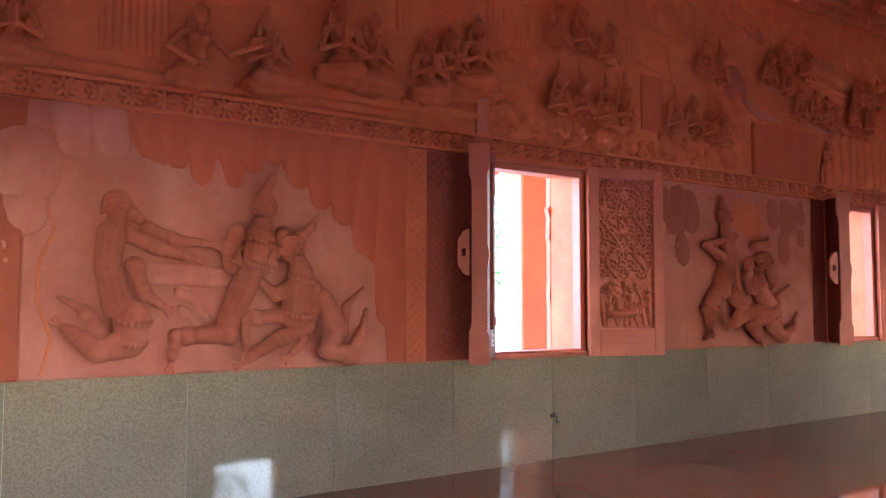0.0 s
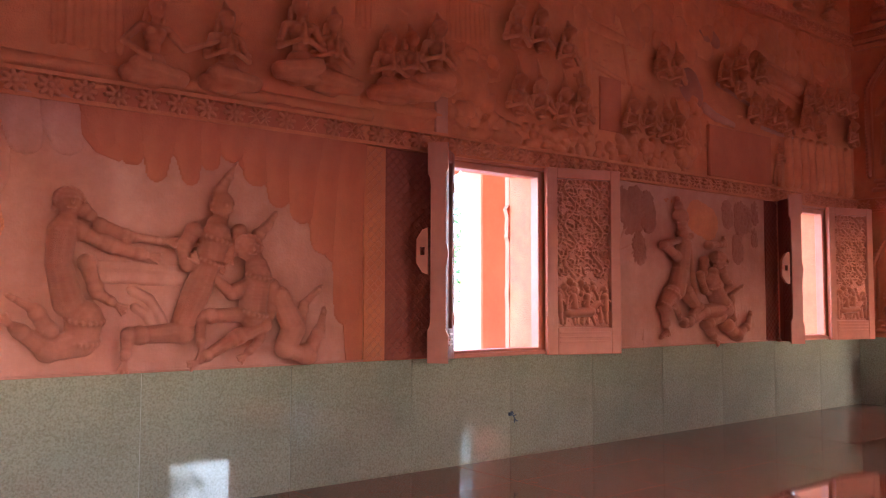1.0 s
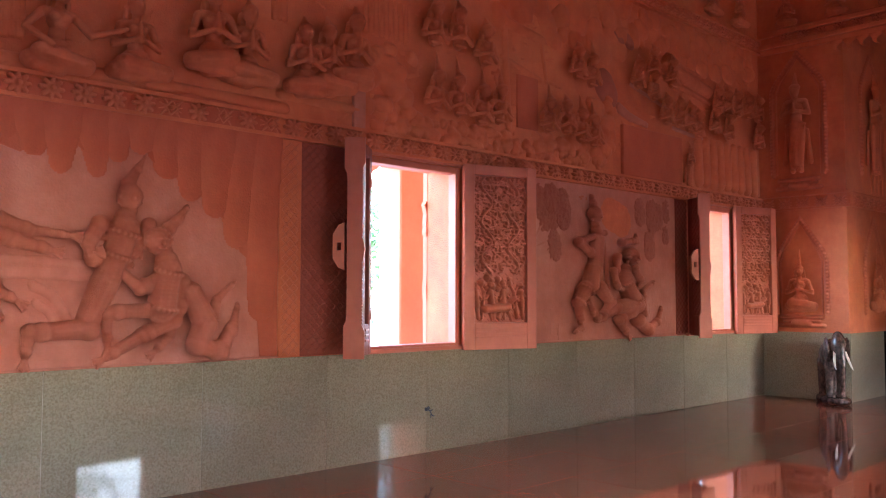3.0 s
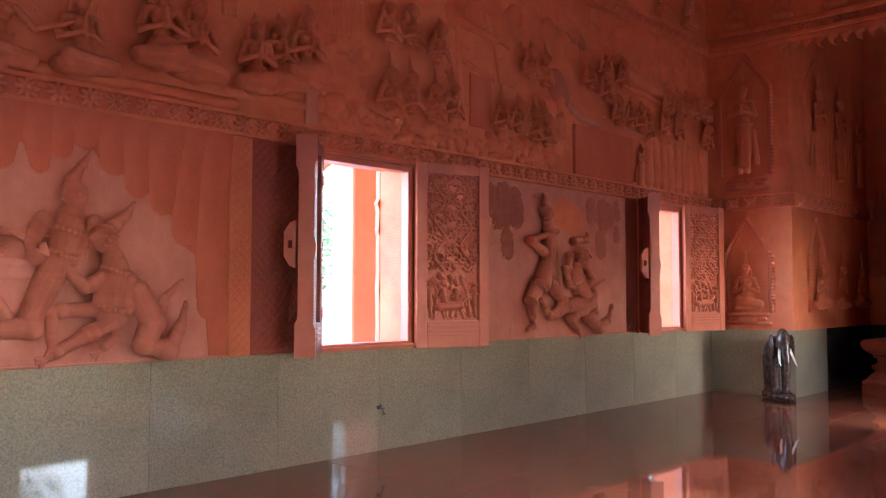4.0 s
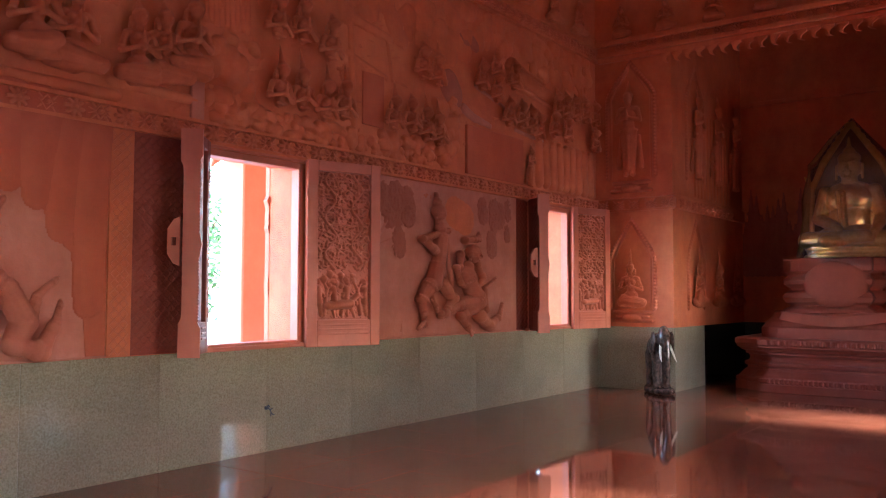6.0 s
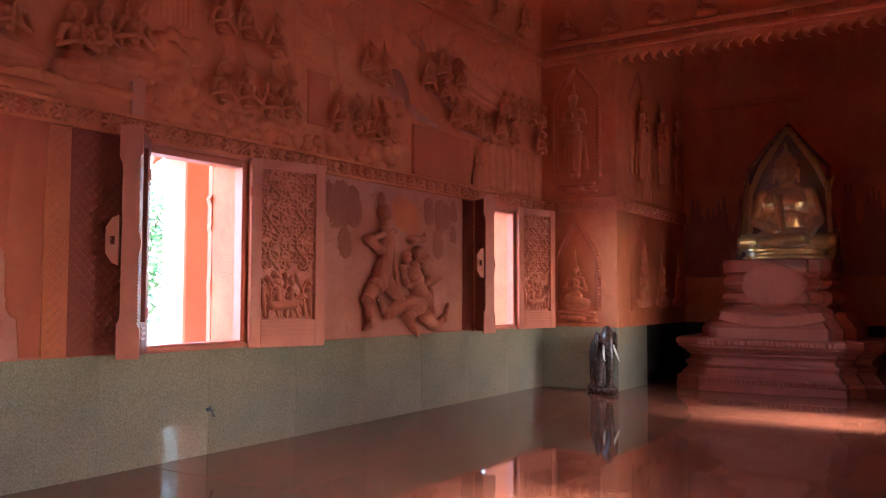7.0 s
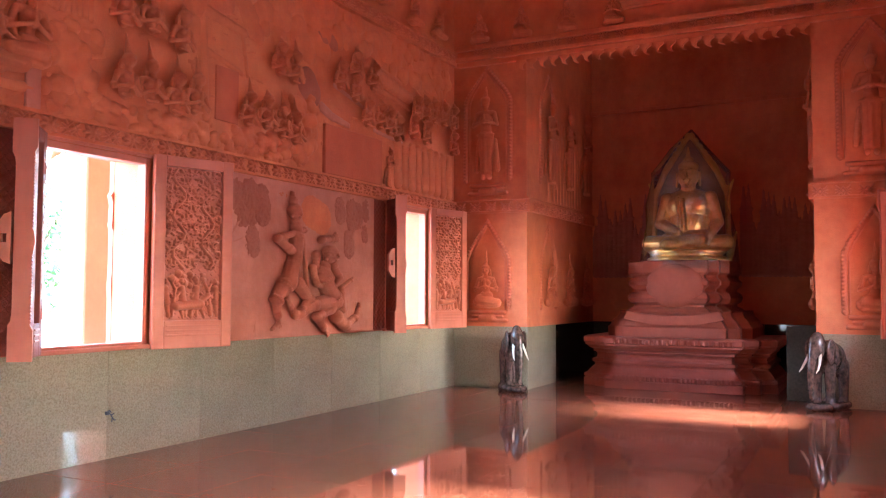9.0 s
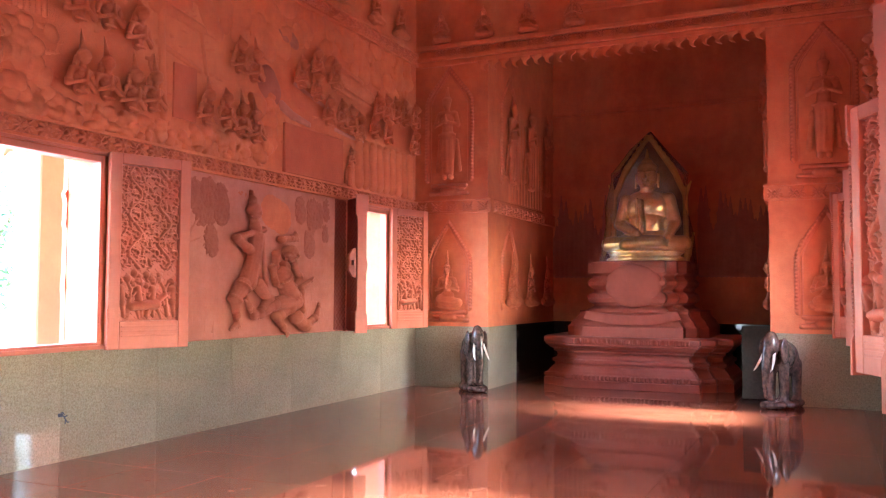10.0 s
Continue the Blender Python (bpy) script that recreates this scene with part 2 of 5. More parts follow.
            for (di, dj), (p, q) in (((-1, 0), ((i, j), (i, j + 1))), ((1, 0), ((i + 1, j), (i + 1, j + 1))),
                                     ((0, -1), ((i, j), (i + 1, j))), ((0, 1), ((i, j + 1), (i + 1, j + 1)))):
                if not full(i + di, j + dj):
                    bm.faces.new([vert(p[0], 0, p[1]), vert(q[0], 0, q[1]), vert(q[0], 1, q[1]), vert(p[0], 1, p[1])])
    return bm


# ------------------------------------------------------------------ setting
THICK = 0.46
us = sorted({XB, XN + 0.3, *[e for w in LEFT_WINDOWS for e in w]})
holes = [(a, b, SILL, HEAD) for a, b in LEFT_WINDOWS]
solid("wall_north", wall_sheet(us, [0.0, SILL, HEAD, TOP], holes, WL, WL + THICK, "y"), CLAY, kind="structure",
      label="thick red clay wall with window openings", category="wall")
us = sorted({XB, XN + 0.3, *[e for w in RIGHT_WINDOWS for e in w]})
holes = [(a, b, SILL, HEAD) for a, b in RIGHT_WINDOWS]
solid("wall_south", wall_sheet(us, [0.0, SILL, HEAD, TOP], holes, WR - THICK, WR, "y"), CLAY, kind="structure",
      label="thick red clay wall with window openings", category="wall")
solid("wall_east", wall_sheet([WR, NY0, NY1, WL], [0.0, NTOP, TOP], [(NY0, NY1, 0, NTOP)], XA, XA + 0.6, "x"), CLAY, kind="structure",
      label="red clay altar wall with a tall recess", category="wall")
for name, y0, y1 in (("wall_recess_north", NY1, NY1 + 0.3), ("wall_recess_south", NY0 - 0.3, NY0)):
    solid(name, one_box(XA + 0.6, XN, y0, y1, 0, TOP), CLAY, kind="structure", label="red clay side wall of the altar recess", category="wall")
solid("wall_recess_back", one_box(XN, XN + 0.3, NY0 - 0.3, NY1 + 0.3, 0, TOP), CLAY, kind="structure",
      label="red clay back wall of the altar recess", category="wall")
# the opening is out of view and sized only for the light it lets in
solid("wall_west", wall_sheet([WR, 3.2, 3.75, WL], [0.0, 2.2, TOP], [(3.2, 3.75, 0, 2.2)], XB - 0.4, XB, "x"), CLAY, kind="structure",
      label="red clay end wall with an unseen opening added for light", category="wall")
# never in view; its pale colour is chosen to reflect light onto the upper walls
solid("ceiling", one_box(XB - 0.4, XN + 0.3, WR - THICK, WL + THICK, TOP, TOP + 0.2), BOUNCE_PALE, kind="structure",
      label="unseen ceiling, made pale to bounce light onto the walls", category="ceiling")
ground = bmesh.new()
bmesh.ops.create_grid(ground, x_segments=8, y_segments=8, size=600)
bmesh.ops.translate(ground, vec=(0, 0, -0.25), verts=ground.verts)
solid("ground", ground, PAVING, kind="structure", label="pale sunlit paving outside", category="ground")
floor = solid("floor", one_box(XB, XN + 0.3, WR - 0.3, WL + 0.3, -0.25, -0.006), GROUT, kind="structure",
              label="polished red stone floor in large tiles", category="floor")
solid("roof_1", one_box(XB, XN, WL + THICK + 0.002, WL + THICK + 2.3, 4.45, 4.62, bevel=0.02), OUTER, kind="structure",
      label="flat veranda roof along the outside of the wall", category="roof")
# unseen roof, added to keep the high sky off the floor and lower wall
solid("roof_2", one_box(XB, XN, WR - THICK - 2.3, WR - THICK - 0.002, 4.3, 4.47, bevel=0.02), OUTER, kind="structure",
      label="unseen flat roof beside the camera, added to cut high sky", category="roof")


# ------------------------------------------------------------------ relief carving
def height_field(nu, nv, cell, u0, v0, limbs, soft=1):
    """Heights over a grid: each limb (ua, va, ub, vb, ra, rb[, lift]) is a tapered round bar half sunk in the wall."""
    u = u0 + cell * np.arange(nu)[:, None]
    v = v0 + cell * np.arange(nv)[None, :]
    h = np.zeros((nu, nv))
    for ua, va, ub, vb, ra, rb, *lift in limbs:
        du, dv = ub - ua, vb - va
        q = du * du + dv * dv
        r = max(ra, rb) + cell
        i0, i1 = max(0, int((min(ua, ub) - r - u0) / cell)), min(nu, int((max(ua, ub) + r - u0) / cell) + 2)
        j0, j1 = max(0, int((min(va, vb) - r - v0) / cell)), min(nv, int((max(va, vb) + r - v0) / cell) + 2)
        uu, vv = u[i0:i1], v[:, j0:j1]
        t = np.clip(((uu - ua) * du + (vv - va) * dv) / q, 0, 1) if q > 1e-9 else np.zeros((i1 - i0, j1 - j0))
        d2 = (uu - ua - t * du) ** 2 + (vv - va - t * dv) ** 2
        r = ra + (rb - ra) * t
        k = np.sqrt(np.maximum(r * r - d2, 0))
        k = np.where(k > 0, k + (lift[0] if lift else 0), 0)
        h[i0:i1, j0:j1] = np.maximum(h[i0:i1, j0:j1], k)
    for _ in range(soft):
        p = np.pad(h, 1, mode="edge")
        h = (p[:-2, 1:-1] + p[2:, 1:-1] + p[1:-1, :-2] + p[1:-1, 2:] + 2 * h) / 6
    return h


def relief_mesh(name, limbs, cell=0.014, depth=1.0, rough=0.0, soft=1, keep=False):
    """A carved piece in its own plane: x along the wall, z up, y towards the wall (heights go to -y)."""
    a = np.array([[l[0], l[1], l[2], l[3], max(l[4], l[5])] for l in limbs])
    r = a[:, 4].max() + 2 * cell
    u0, u1 = min(a[:, 0].min(), a[:, 2].min()) - r, max(a[:, 0].max(), a[:, 2].max()) + r
    v0, v1 = min(a[:, 1].min(), a[:, 3].min()) - r, max(a[:, 1].max(), a[:, 3].max()) + r
    nu, nv = int((u1 - u0) / cell) + 2, int((v1 - v0) / cell) + 2
    h = height_field(nu, nv, cell, u0, v0, limbs, soft) * depth
    if rough:
        rs = np.random.RandomState(len(limbs) * 7 + nu)
        n = rs.rand(nu, nv)
        for _ in range(2):
            p = np.pad(n, 1, mode="edge")
            n = (p[:-2, 1:-1] + p[2:, 1:-1] + p[1:-1, :-2] + p[1:-1, 2:] + n) / 5
        h = np.where(h > 0.004, h + (n - 0.5) * rough, h)
    inside = (h > 0.003) | keep
    cellmask = inside[:-1, :-1] | inside[1:, :-1] | inside[:-1, 1:] | inside[1:, 1:]
    used = np.zeros((nu, nv), bool)
    used[:-1, :-1] |= cellmask
    used[1:, :-1] |= cellmask
    used[:-1, 1:] |= cellmask
    used[1:, 1:] |= cellmask
    index = -np.ones((nu, nv), int)
    index[used] = np.arange(used.sum())
    iu, iv = np.nonzero(used)
    co = np.stack([u0 + cell * iu, -np.where(h[used] > 0.003, h[used], -0.012), v0 + cell * iv], -1)
    ci, cj = np.nonzero(cellmask)
    faces = np.stack([index[ci, cj], index[ci + 1, cj], index[ci + 1, cj + 1], index[ci, cj + 1]], -1)
    me = bpy.data.meshes.new(name)
    me.from_pydata(co.tolist(), [], faces.tolist())
    me.polygons.foreach_set("use_smooth", [True] * len(me.polygons))
    return me


def bent(points, r0, r1, lift=0.0):
    """A chain of limbs along a polyline, its radius going from r0 to r1."""
    n = len(points) - 1
    return [(*points[i], *points[i + 1], r0 + (r1 - r0) * i / n, r0 + (r1 - r0) * (i + 1) / n, lift) for i in range(n)]


def scroll(cu, cv, r, turns, start, hand, w0, w1, lift=0.0):
    """A curling leaf stem."""
    pts = []
    for i in range(15):
        t = i / 14
        a = start + hand * turns * 2 * math.pi * t
        q = r * (1 - 0.85 * t)
        pts.append((cu + q * math.cos(a), cv + q * math.sin(a)))
    return bent(pts, w0, w1, lift)


# ------------------------------------------------------------------ fused solids for statues and high relief
def unit_ball(level):
    bm = bmesh.new()
    bmesh.ops.create_icosphere(bm, subdivisions=level, radius=1.0)
    bm.verts.index_update()
    v = np.array([p.co[:] for p in bm.verts])
    f = np.array([[q.index for q in face.verts] for face in bm.faces])
    bm.free()
    return v, f


BALL_V, BALL_F = unit_ball(2)
BALL3_V, BALL3_F = unit_ball(3)


def fused(blobs, voxel, smooth=3):
    """Ellipsoids and tapered bars melted into one skin. blobs: ('ball', centre, radii) or ('bar', a, b, ra, rb)."""
    verts, faces, n0 = [], [], 0
    for b in blobs:
        if b[0] == "ball":
            verts.append(BALL3_V * np.array(b[2]) + np.array(b[1]))
            faces.append(BALL3_F + n0)
            n0 += len(BALL3_V)
        else:
            a, c, ra, rb = np.array(b[1]), np.array(b[2]), b[3], b[4]
            n = max(2, int(np.linalg.norm(c - a) / (0.28 * min(ra, rb))))
            n = min(n, 60)
            for i in range(n + 1):
                t = i / n
                verts.append(BALL_V * (ra + (rb - ra) * t) + a + (c - a) * t)
                faces.append(BALL_F + n0)
                n0 += len(BALL_V)
    verts, faces = np.concatenate(verts), np.concatenate(faces)
    me = bpy.data.meshes.new("blobs")
    me.vertices.add(len(verts))
    me.vertices.foreach_set("co", verts.ravel())
    me.loops.add(faces.size)
    me.loops.foreach_set("vertex_index", faces.ravel())
    me.polygons.add(len(faces))
    me.polygons.foreach_set("loop_start", np.arange(0, faces.size, 3))
    me.update(calc_edges=True)
    ob = new("blobs", me)
    rem = ob.modifiers.new("melt", "REMESH")
    rem.mode, rem.voxel_size = "VOXEL", voxel
    sm = ob.modifiers.new("soften", "SMOOTH")
    sm.factor, sm.iterations = 0.5, smooth
    dg = bpy.context.evaluated_depsgraph_get()
    out = bpy.data.meshes.new_from_object(ob.evaluated_get(dg))
    bpy.data.objects.remove(ob)
    bpy.data.meshes.remove(me)
    out.polygons.foreach_set("use_smooth", [True] * len(out.polygons))
    return out


# ------------------------------------------------------------------ polished skirting of the walls
def dado_run(parent, along, y0, y1, x_face, step, turn, stone=GRANITE):
    """Polished slabs along a wall, each a slab of its own."""
    n = max(1, round(abs(y1 - y0) / step))
    w = abs(y1 - y0) / n
    me = mesh_from(one_box(0.002, w - 0.002, -0.022, 0.0, 0.0, DADO, bevel=0.0012), "slab")
    me.materials.append(stone)
    for i in range(n):
        o = min(y0, y1) + i * w
        if turn == 0:
            piece("slab", me, parent, pose(o, x_face, 0))
        elif turn == 180:
            piece("slab", me, parent, pose(o + w, x_face, 0, 0, 0, 180))
        elif turn == -90:      # faces -x
            piece("slab", me, parent, pose(x_face, o + w, 0, 0, 0, -90))


dado = thing("dado", pose(0, 0, 0), "polished olive-brown speckled terrazzo slabs along the foot of the walls", "wall cladding", kind="structure")
dado_run(dado, "x", 0.40 - 6 * 0.9, XA, WL, 1.22, 0)
dado_run(dado, "x", XB, XA, WR, 1.2, 180)
dado_run(dado, "y", NY1, WL - 0.022, XA, 1.3, -90)
dado_run(dado, "y", WR + 0.022, NY0, XA, 1.3, -90)
dado_run(dado, "x", XA - 0.02, XA + 1.3, NY1, 1.3, 0)
dado_run(dado, "x", XA - 0.02, XA + 1.3, NY0, 1.3, 180)
# deep in the recess the slabs are coloured black in place of its shadow
dado_run(dado, "x", XA + 1.3, XN - 0.022, NY1, 1.1, 0, BLACK_STONE_SHADE)
dado_run(dado, "x", XA + 1.3, XN - 0.022, NY0, 1.1, 180, BLACK_STONE_SHADE)
dado_run(dado, "y", NY0, NY1, XN, 1.1, -90, BLACK_STONE_SHADE)

part("bedding", one_box(XB, XA, WL - 0.016, WL, 0.0, DADO - 0.004), PALE_JOINT, dado, "pale cement in the joints")

# ------------------------------------------------------------------ floor tiles
STEP = 0.83
tile_mesh = mesh_from(one_box(0.0015, STEP - 0.0015, 0.0015, STEP - 0.0015, -0.02, 0.0, bevel=0.001), "tile")
tile_mesh.materials.append(FLOOR)
rng = random.Random(4)
for i in range(-6, 20):
    for j in range(-1, 8):
        ob = piece("tile", tile_mesh, floor, pose(i * STEP - 0.02, -0.61 + j * STEP, rng.uniform(-0.0006, 0.0006)))


# ------------------------------------------------------------------ carved bands
def rosette_mesh(r):
    limbs = [(0, 0, 0, 0, r * 0.26, r * 0.26, 0.045)]
    for k in range(8):
        a = k * math.pi / 4
        limbs.append((r * 0.48 * math.cos(a), r * 0.48 * math.sin(a), r * 0.86 * math.cos(a), r * 0.80 * math.sin(a), r * 0.25, r * 0.20, 0.022))
        limbs.append((r * 0.36 * math.cos(a + 0.39), r * 0.36 * math.sin(a + 0.39), r * 0.4 * math.cos(a + 0.39), r * 0.4 * math.sin(a + 0.39), r * 0.13, r * 0.1, 0.034))
    return relief_mesh("rosette", limbs, cell=0.0065, depth=1.0, soft=0)


def knot_mesh(r):
    """A lozenge of leaves with a button, between two crossed sprays."""
    limbs = [(0, 0, 0, 0, r * 0.22, r * 0.22, 0.035)]
    ring = [(0, 0.62), (0.5, 0), (0, -0.62), (-0.5, 0), (0, 0.62)]
    limbs += [(r * a[0], r * a[1], r * b[0], r * b[1], r * 0.10, r * 0.10, 0.016) for a, b in zip(ring, ring[1:])]
    for sx in (-1, 1):
        for sz in (-1, 1):
            limbs.append((sx * r * 0.5, sz * r * 0.35, sx * r * 0.95, sz * r * 0.85, r * 0.16, r * 0.07, 0.014))
            limbs.append((sx * r * 0.62, sz * r * 0.12, sx * r * 1.05, sz * r * 0.25, r * 0.12, r * 0.06, 0.010))
    return relief_mesh("leaf_knot", limbs, cell=0.0065, depth=1.15, soft=0)


ROSETTE, KNOT = rosette_mesh(0.086), knot_mesh(0.092)
for me in (ROSETTE, KNOT):
    me.materials.append(ORNAMENT)


def moulding(y_face, z0, z1, lip=0.028, out=0.035):
    """Cross-section of a band in (y, z): a flat field between two projecting lips."""
    return [(y_face + 0.02, z0), (y_face - out - 0.02, z0), (y_face - out - 0.02, z0 + lip), (y_face - out + 0.01, z0 + lip + 0.008),
            (y_face - out + 0.01, z1 - lip - 0.008), (y_face - out - 0.03, z1 - lip), (y_face - out - 0.03, z1), (y_face + 0.02, z1)]


band = thing("band", pose(0, 0, 0), "carved red clay band of rosettes and leaf knots above the windows", "moulding", kind="structure")
part("band_moulding", prism(bmesh.new(), moulding(WL, 2.835, 3.03), "x", -1.0, XA - 0.001), CLAY, band)
for i in range(58):
    x = 0.11 + i * 0.2195
    if x < XA - 0.08:
        piece("rosette" if i % 2 == 0 else "leaf_knot", ROSETTE if (i % 2 == 0 or x < 2.9) else KNOT, band, pose(x, WL - 0.024, 2.932, 0, rng.uniform(-9, 9), 0))
upper = thing("upper_band", pose(0, 0, 0), "carved red clay upper band with a row of leaf knots", "moulding", kind="structure")
part("band_moulding", prism(bmesh.new(), moulding(WL, 5.30, 5.52, out=0.06), "x", -1.0, XA - 0.001), CLAY, upper)
for i in range(30):
    piece("leaf_knot", KNOT, upper, pose(XA - 0.2 - i * 0.2195, WL - 0.05, 5.41))


# ------------------------------------------------------------------ windows
def leaf_carving(w, h):
    """Curling foliage above, a small animal scene below, sunk in a panel w by h."""
    rs = random.Random(12)
    limbs = []
    top = h * 0.34
    # winding stems that send out curling shoots with pointed leaves
    for c in (0.25, 0.75):
        path = [(w * (c + 0.11 * math.sin(i * 0.95 + c * 9)), top + (h - top - 0.02) * i / 17) for i in range(18)]
        limbs += bent(path, 0.013, 0.010, 0.012)
    for row in range(11):
        v = top + (h - top) * (row + 0.5) / 11
        for col in range(6):
            u = w * (col + 0.5 + 0.25 * (row % 2) - 0.12) / 6
            hand = 1 if (col + row) % 2 else -1
            a = rs.uniform(-0.5, 0.5) + (0.6 if hand > 0 else 2.5)
            limbs += scroll(u, v, rs.uniform(0.044, 0.054), 0.8, a, hand, 0.011, 0.007, 0.004 + 0.006 * (col % 2))
            for q in (0.4, 1.9, 3.4):
                b = a + hand * q + rs.uniform(-0.3, 0.3)
                u1, v1 = u + 0.034 * math.cos(b), v + 0.034 * math.sin(b)
                limbs.append((u1, v1, u1 + 0.045 * math.cos(b - hand * 0.9), v1 + 0.045 * math.sin(b - hand * 0.9), 0.013, 0.004, 0.006))
    # rounded hills and tree tops over a crowded small scene with an animal
    for k in range(22):
        u, v = w * rs.uniform(0.06, 0.94), top * rs.uniform(0.60, 0.97)
        limbs.append((u, v, u + 0.02, v, rs.uniform(0.030, 0.048), 0.03, rs.uniform(-0.024, -0.012)))
    for q, lean in ((0.16, 0.05), (0.84, -0.06), (0.48, 0.08)):
        limbs += [(w * q, top * 0.10, w * (q + lean), top * 0.62, 0.020, 0.014, 0.004), (w * (q + lean), top * 0.60, w * (q + lean + 0.12), top * 0.80, 0.014, 0.009, 0.006),
                  (w * (q + lean), top * 0.60, w * (q + lean - 0.10), top * 0.82, 0.014, 0.009, 0.006)]
    for k in range(26):
        u, v = w * rs.uniform(0.05, 0.95), top * rs.uniform(0.04, 0.55)
        a = rs.uniform(0.6, 2.5)
        limbs.append((u, v, u + 0.05 * math.cos(a), v + 0.05 * math.sin(a), 0.020, 0.010, rs.uniform(-0.010, 0.0)))
    limbs += [(w * 0.22, top * 0.27, w * 0.62, top * 0.31, 0.042, 0.05, 0.008), (w * 0.62, top * 0.33, w * 0.78, top * 0.48, 0.03, 0.026, 0.008), (w * 0.78, top * 0.48, w * 0.88, top * 0.42, 0.022, 0.012, 0.008)]
    for q, r in ((0.22, 0.14), (0.30, 0.36), (0.56, 0.50), (0.64, 0.74)):
        limbs.append((w * q, top * 0.28, w * r, top * 0.05, 0.022, 0.012))
    for q in (0.07, 0.36, 0.56, 0.92):
        s = rs.uniform(-0.05, 0.05)
        limbs += [(w * q, top * 0.34, w * (q + s), top * 0.62, 0.030, 0.034, 0.002), (w * (q + s), top * 0.74, w * (q + s), top * 0.78, 0.026, 0.018, 0.008),
                  (w * (q + s), top * 0.6, w * (q + s + 0.10), top * 0.5, 0.014, 0.011, 0.012), (w * (q + s), top * 0.6, w * (q + s - 0.08), top * 0.46, 0.014, 0.011, 0.012),
                  (w * q, top * 0.34, w * (q + 0.04), top * 0.08, 0.024, 0.016)]
    return relief_mesh("carving", limbs, cell=0.0065, depth=1.9, soft=0)


LEAF_W, LEAF_H, LEAF_T = 0.84, 1.88, 0.075
MARGIN_S, MARGIN_T, MARGIN_B = 0.115, 0.105, 0.27
CARVING = leaf_carving(LEAF_W - 2 * MARGIN_S, LEAF_H - MARGIN_T - MARGIN_B)
CARVING.materials.append(CARVED_WOOD)


def diamond_grid(w, h):
    """A net of small raised diamonds."""
    limbs = []
    step = 0.085
    n = int((w + h) / step) + 2
    for k in range(-n, n):
        c = k * step
        for s in (1, -1):
            pts = [(u, s * (u - c) + (h / 2 if s < 0 else 0)) for u in (0.0, w)]
            (ua, va), (ub, vb) = pts
            # clip to the panel
            t0, t1 = 0.0, 1.0
            dv = vb - va
            for lo_hi in (0.0, h):
                t = (lo_hi - va) / dv
                if dv > 0:
                    t0, t1 = (max(t0, t), t1) if lo_hi == 0.0 else (t0, min(t1, t))
                else:
                    t0, t1 = (t0, min(t1, t)) if lo_hi == 0.0 else (max(t0, t), t1)
            if t1 > t0 + 0.02:
                limbs.append((ua + (ub - ua) * t0, va + dv * t0, ua + (ub - ua) * t1, va + dv * t1, 0.009, 0.009))
    return relief_mesh("diamond_lattice", limbs, cell=0.009, depth=0.8, soft=0)


NET = diamond_grid(LEAF_W - 2 * MARGIN_S, LEAF_H - MARGIN_T - MARGIN_B)
NET.materials.append(SHADE_RED)
NET_NARROW = diamond_grid(0.42 - 2 * MARGIN_S, 1.86 - MARGIN_T - MARGIN_B)
NET_NARROW.materials.append(SHADE_RED)


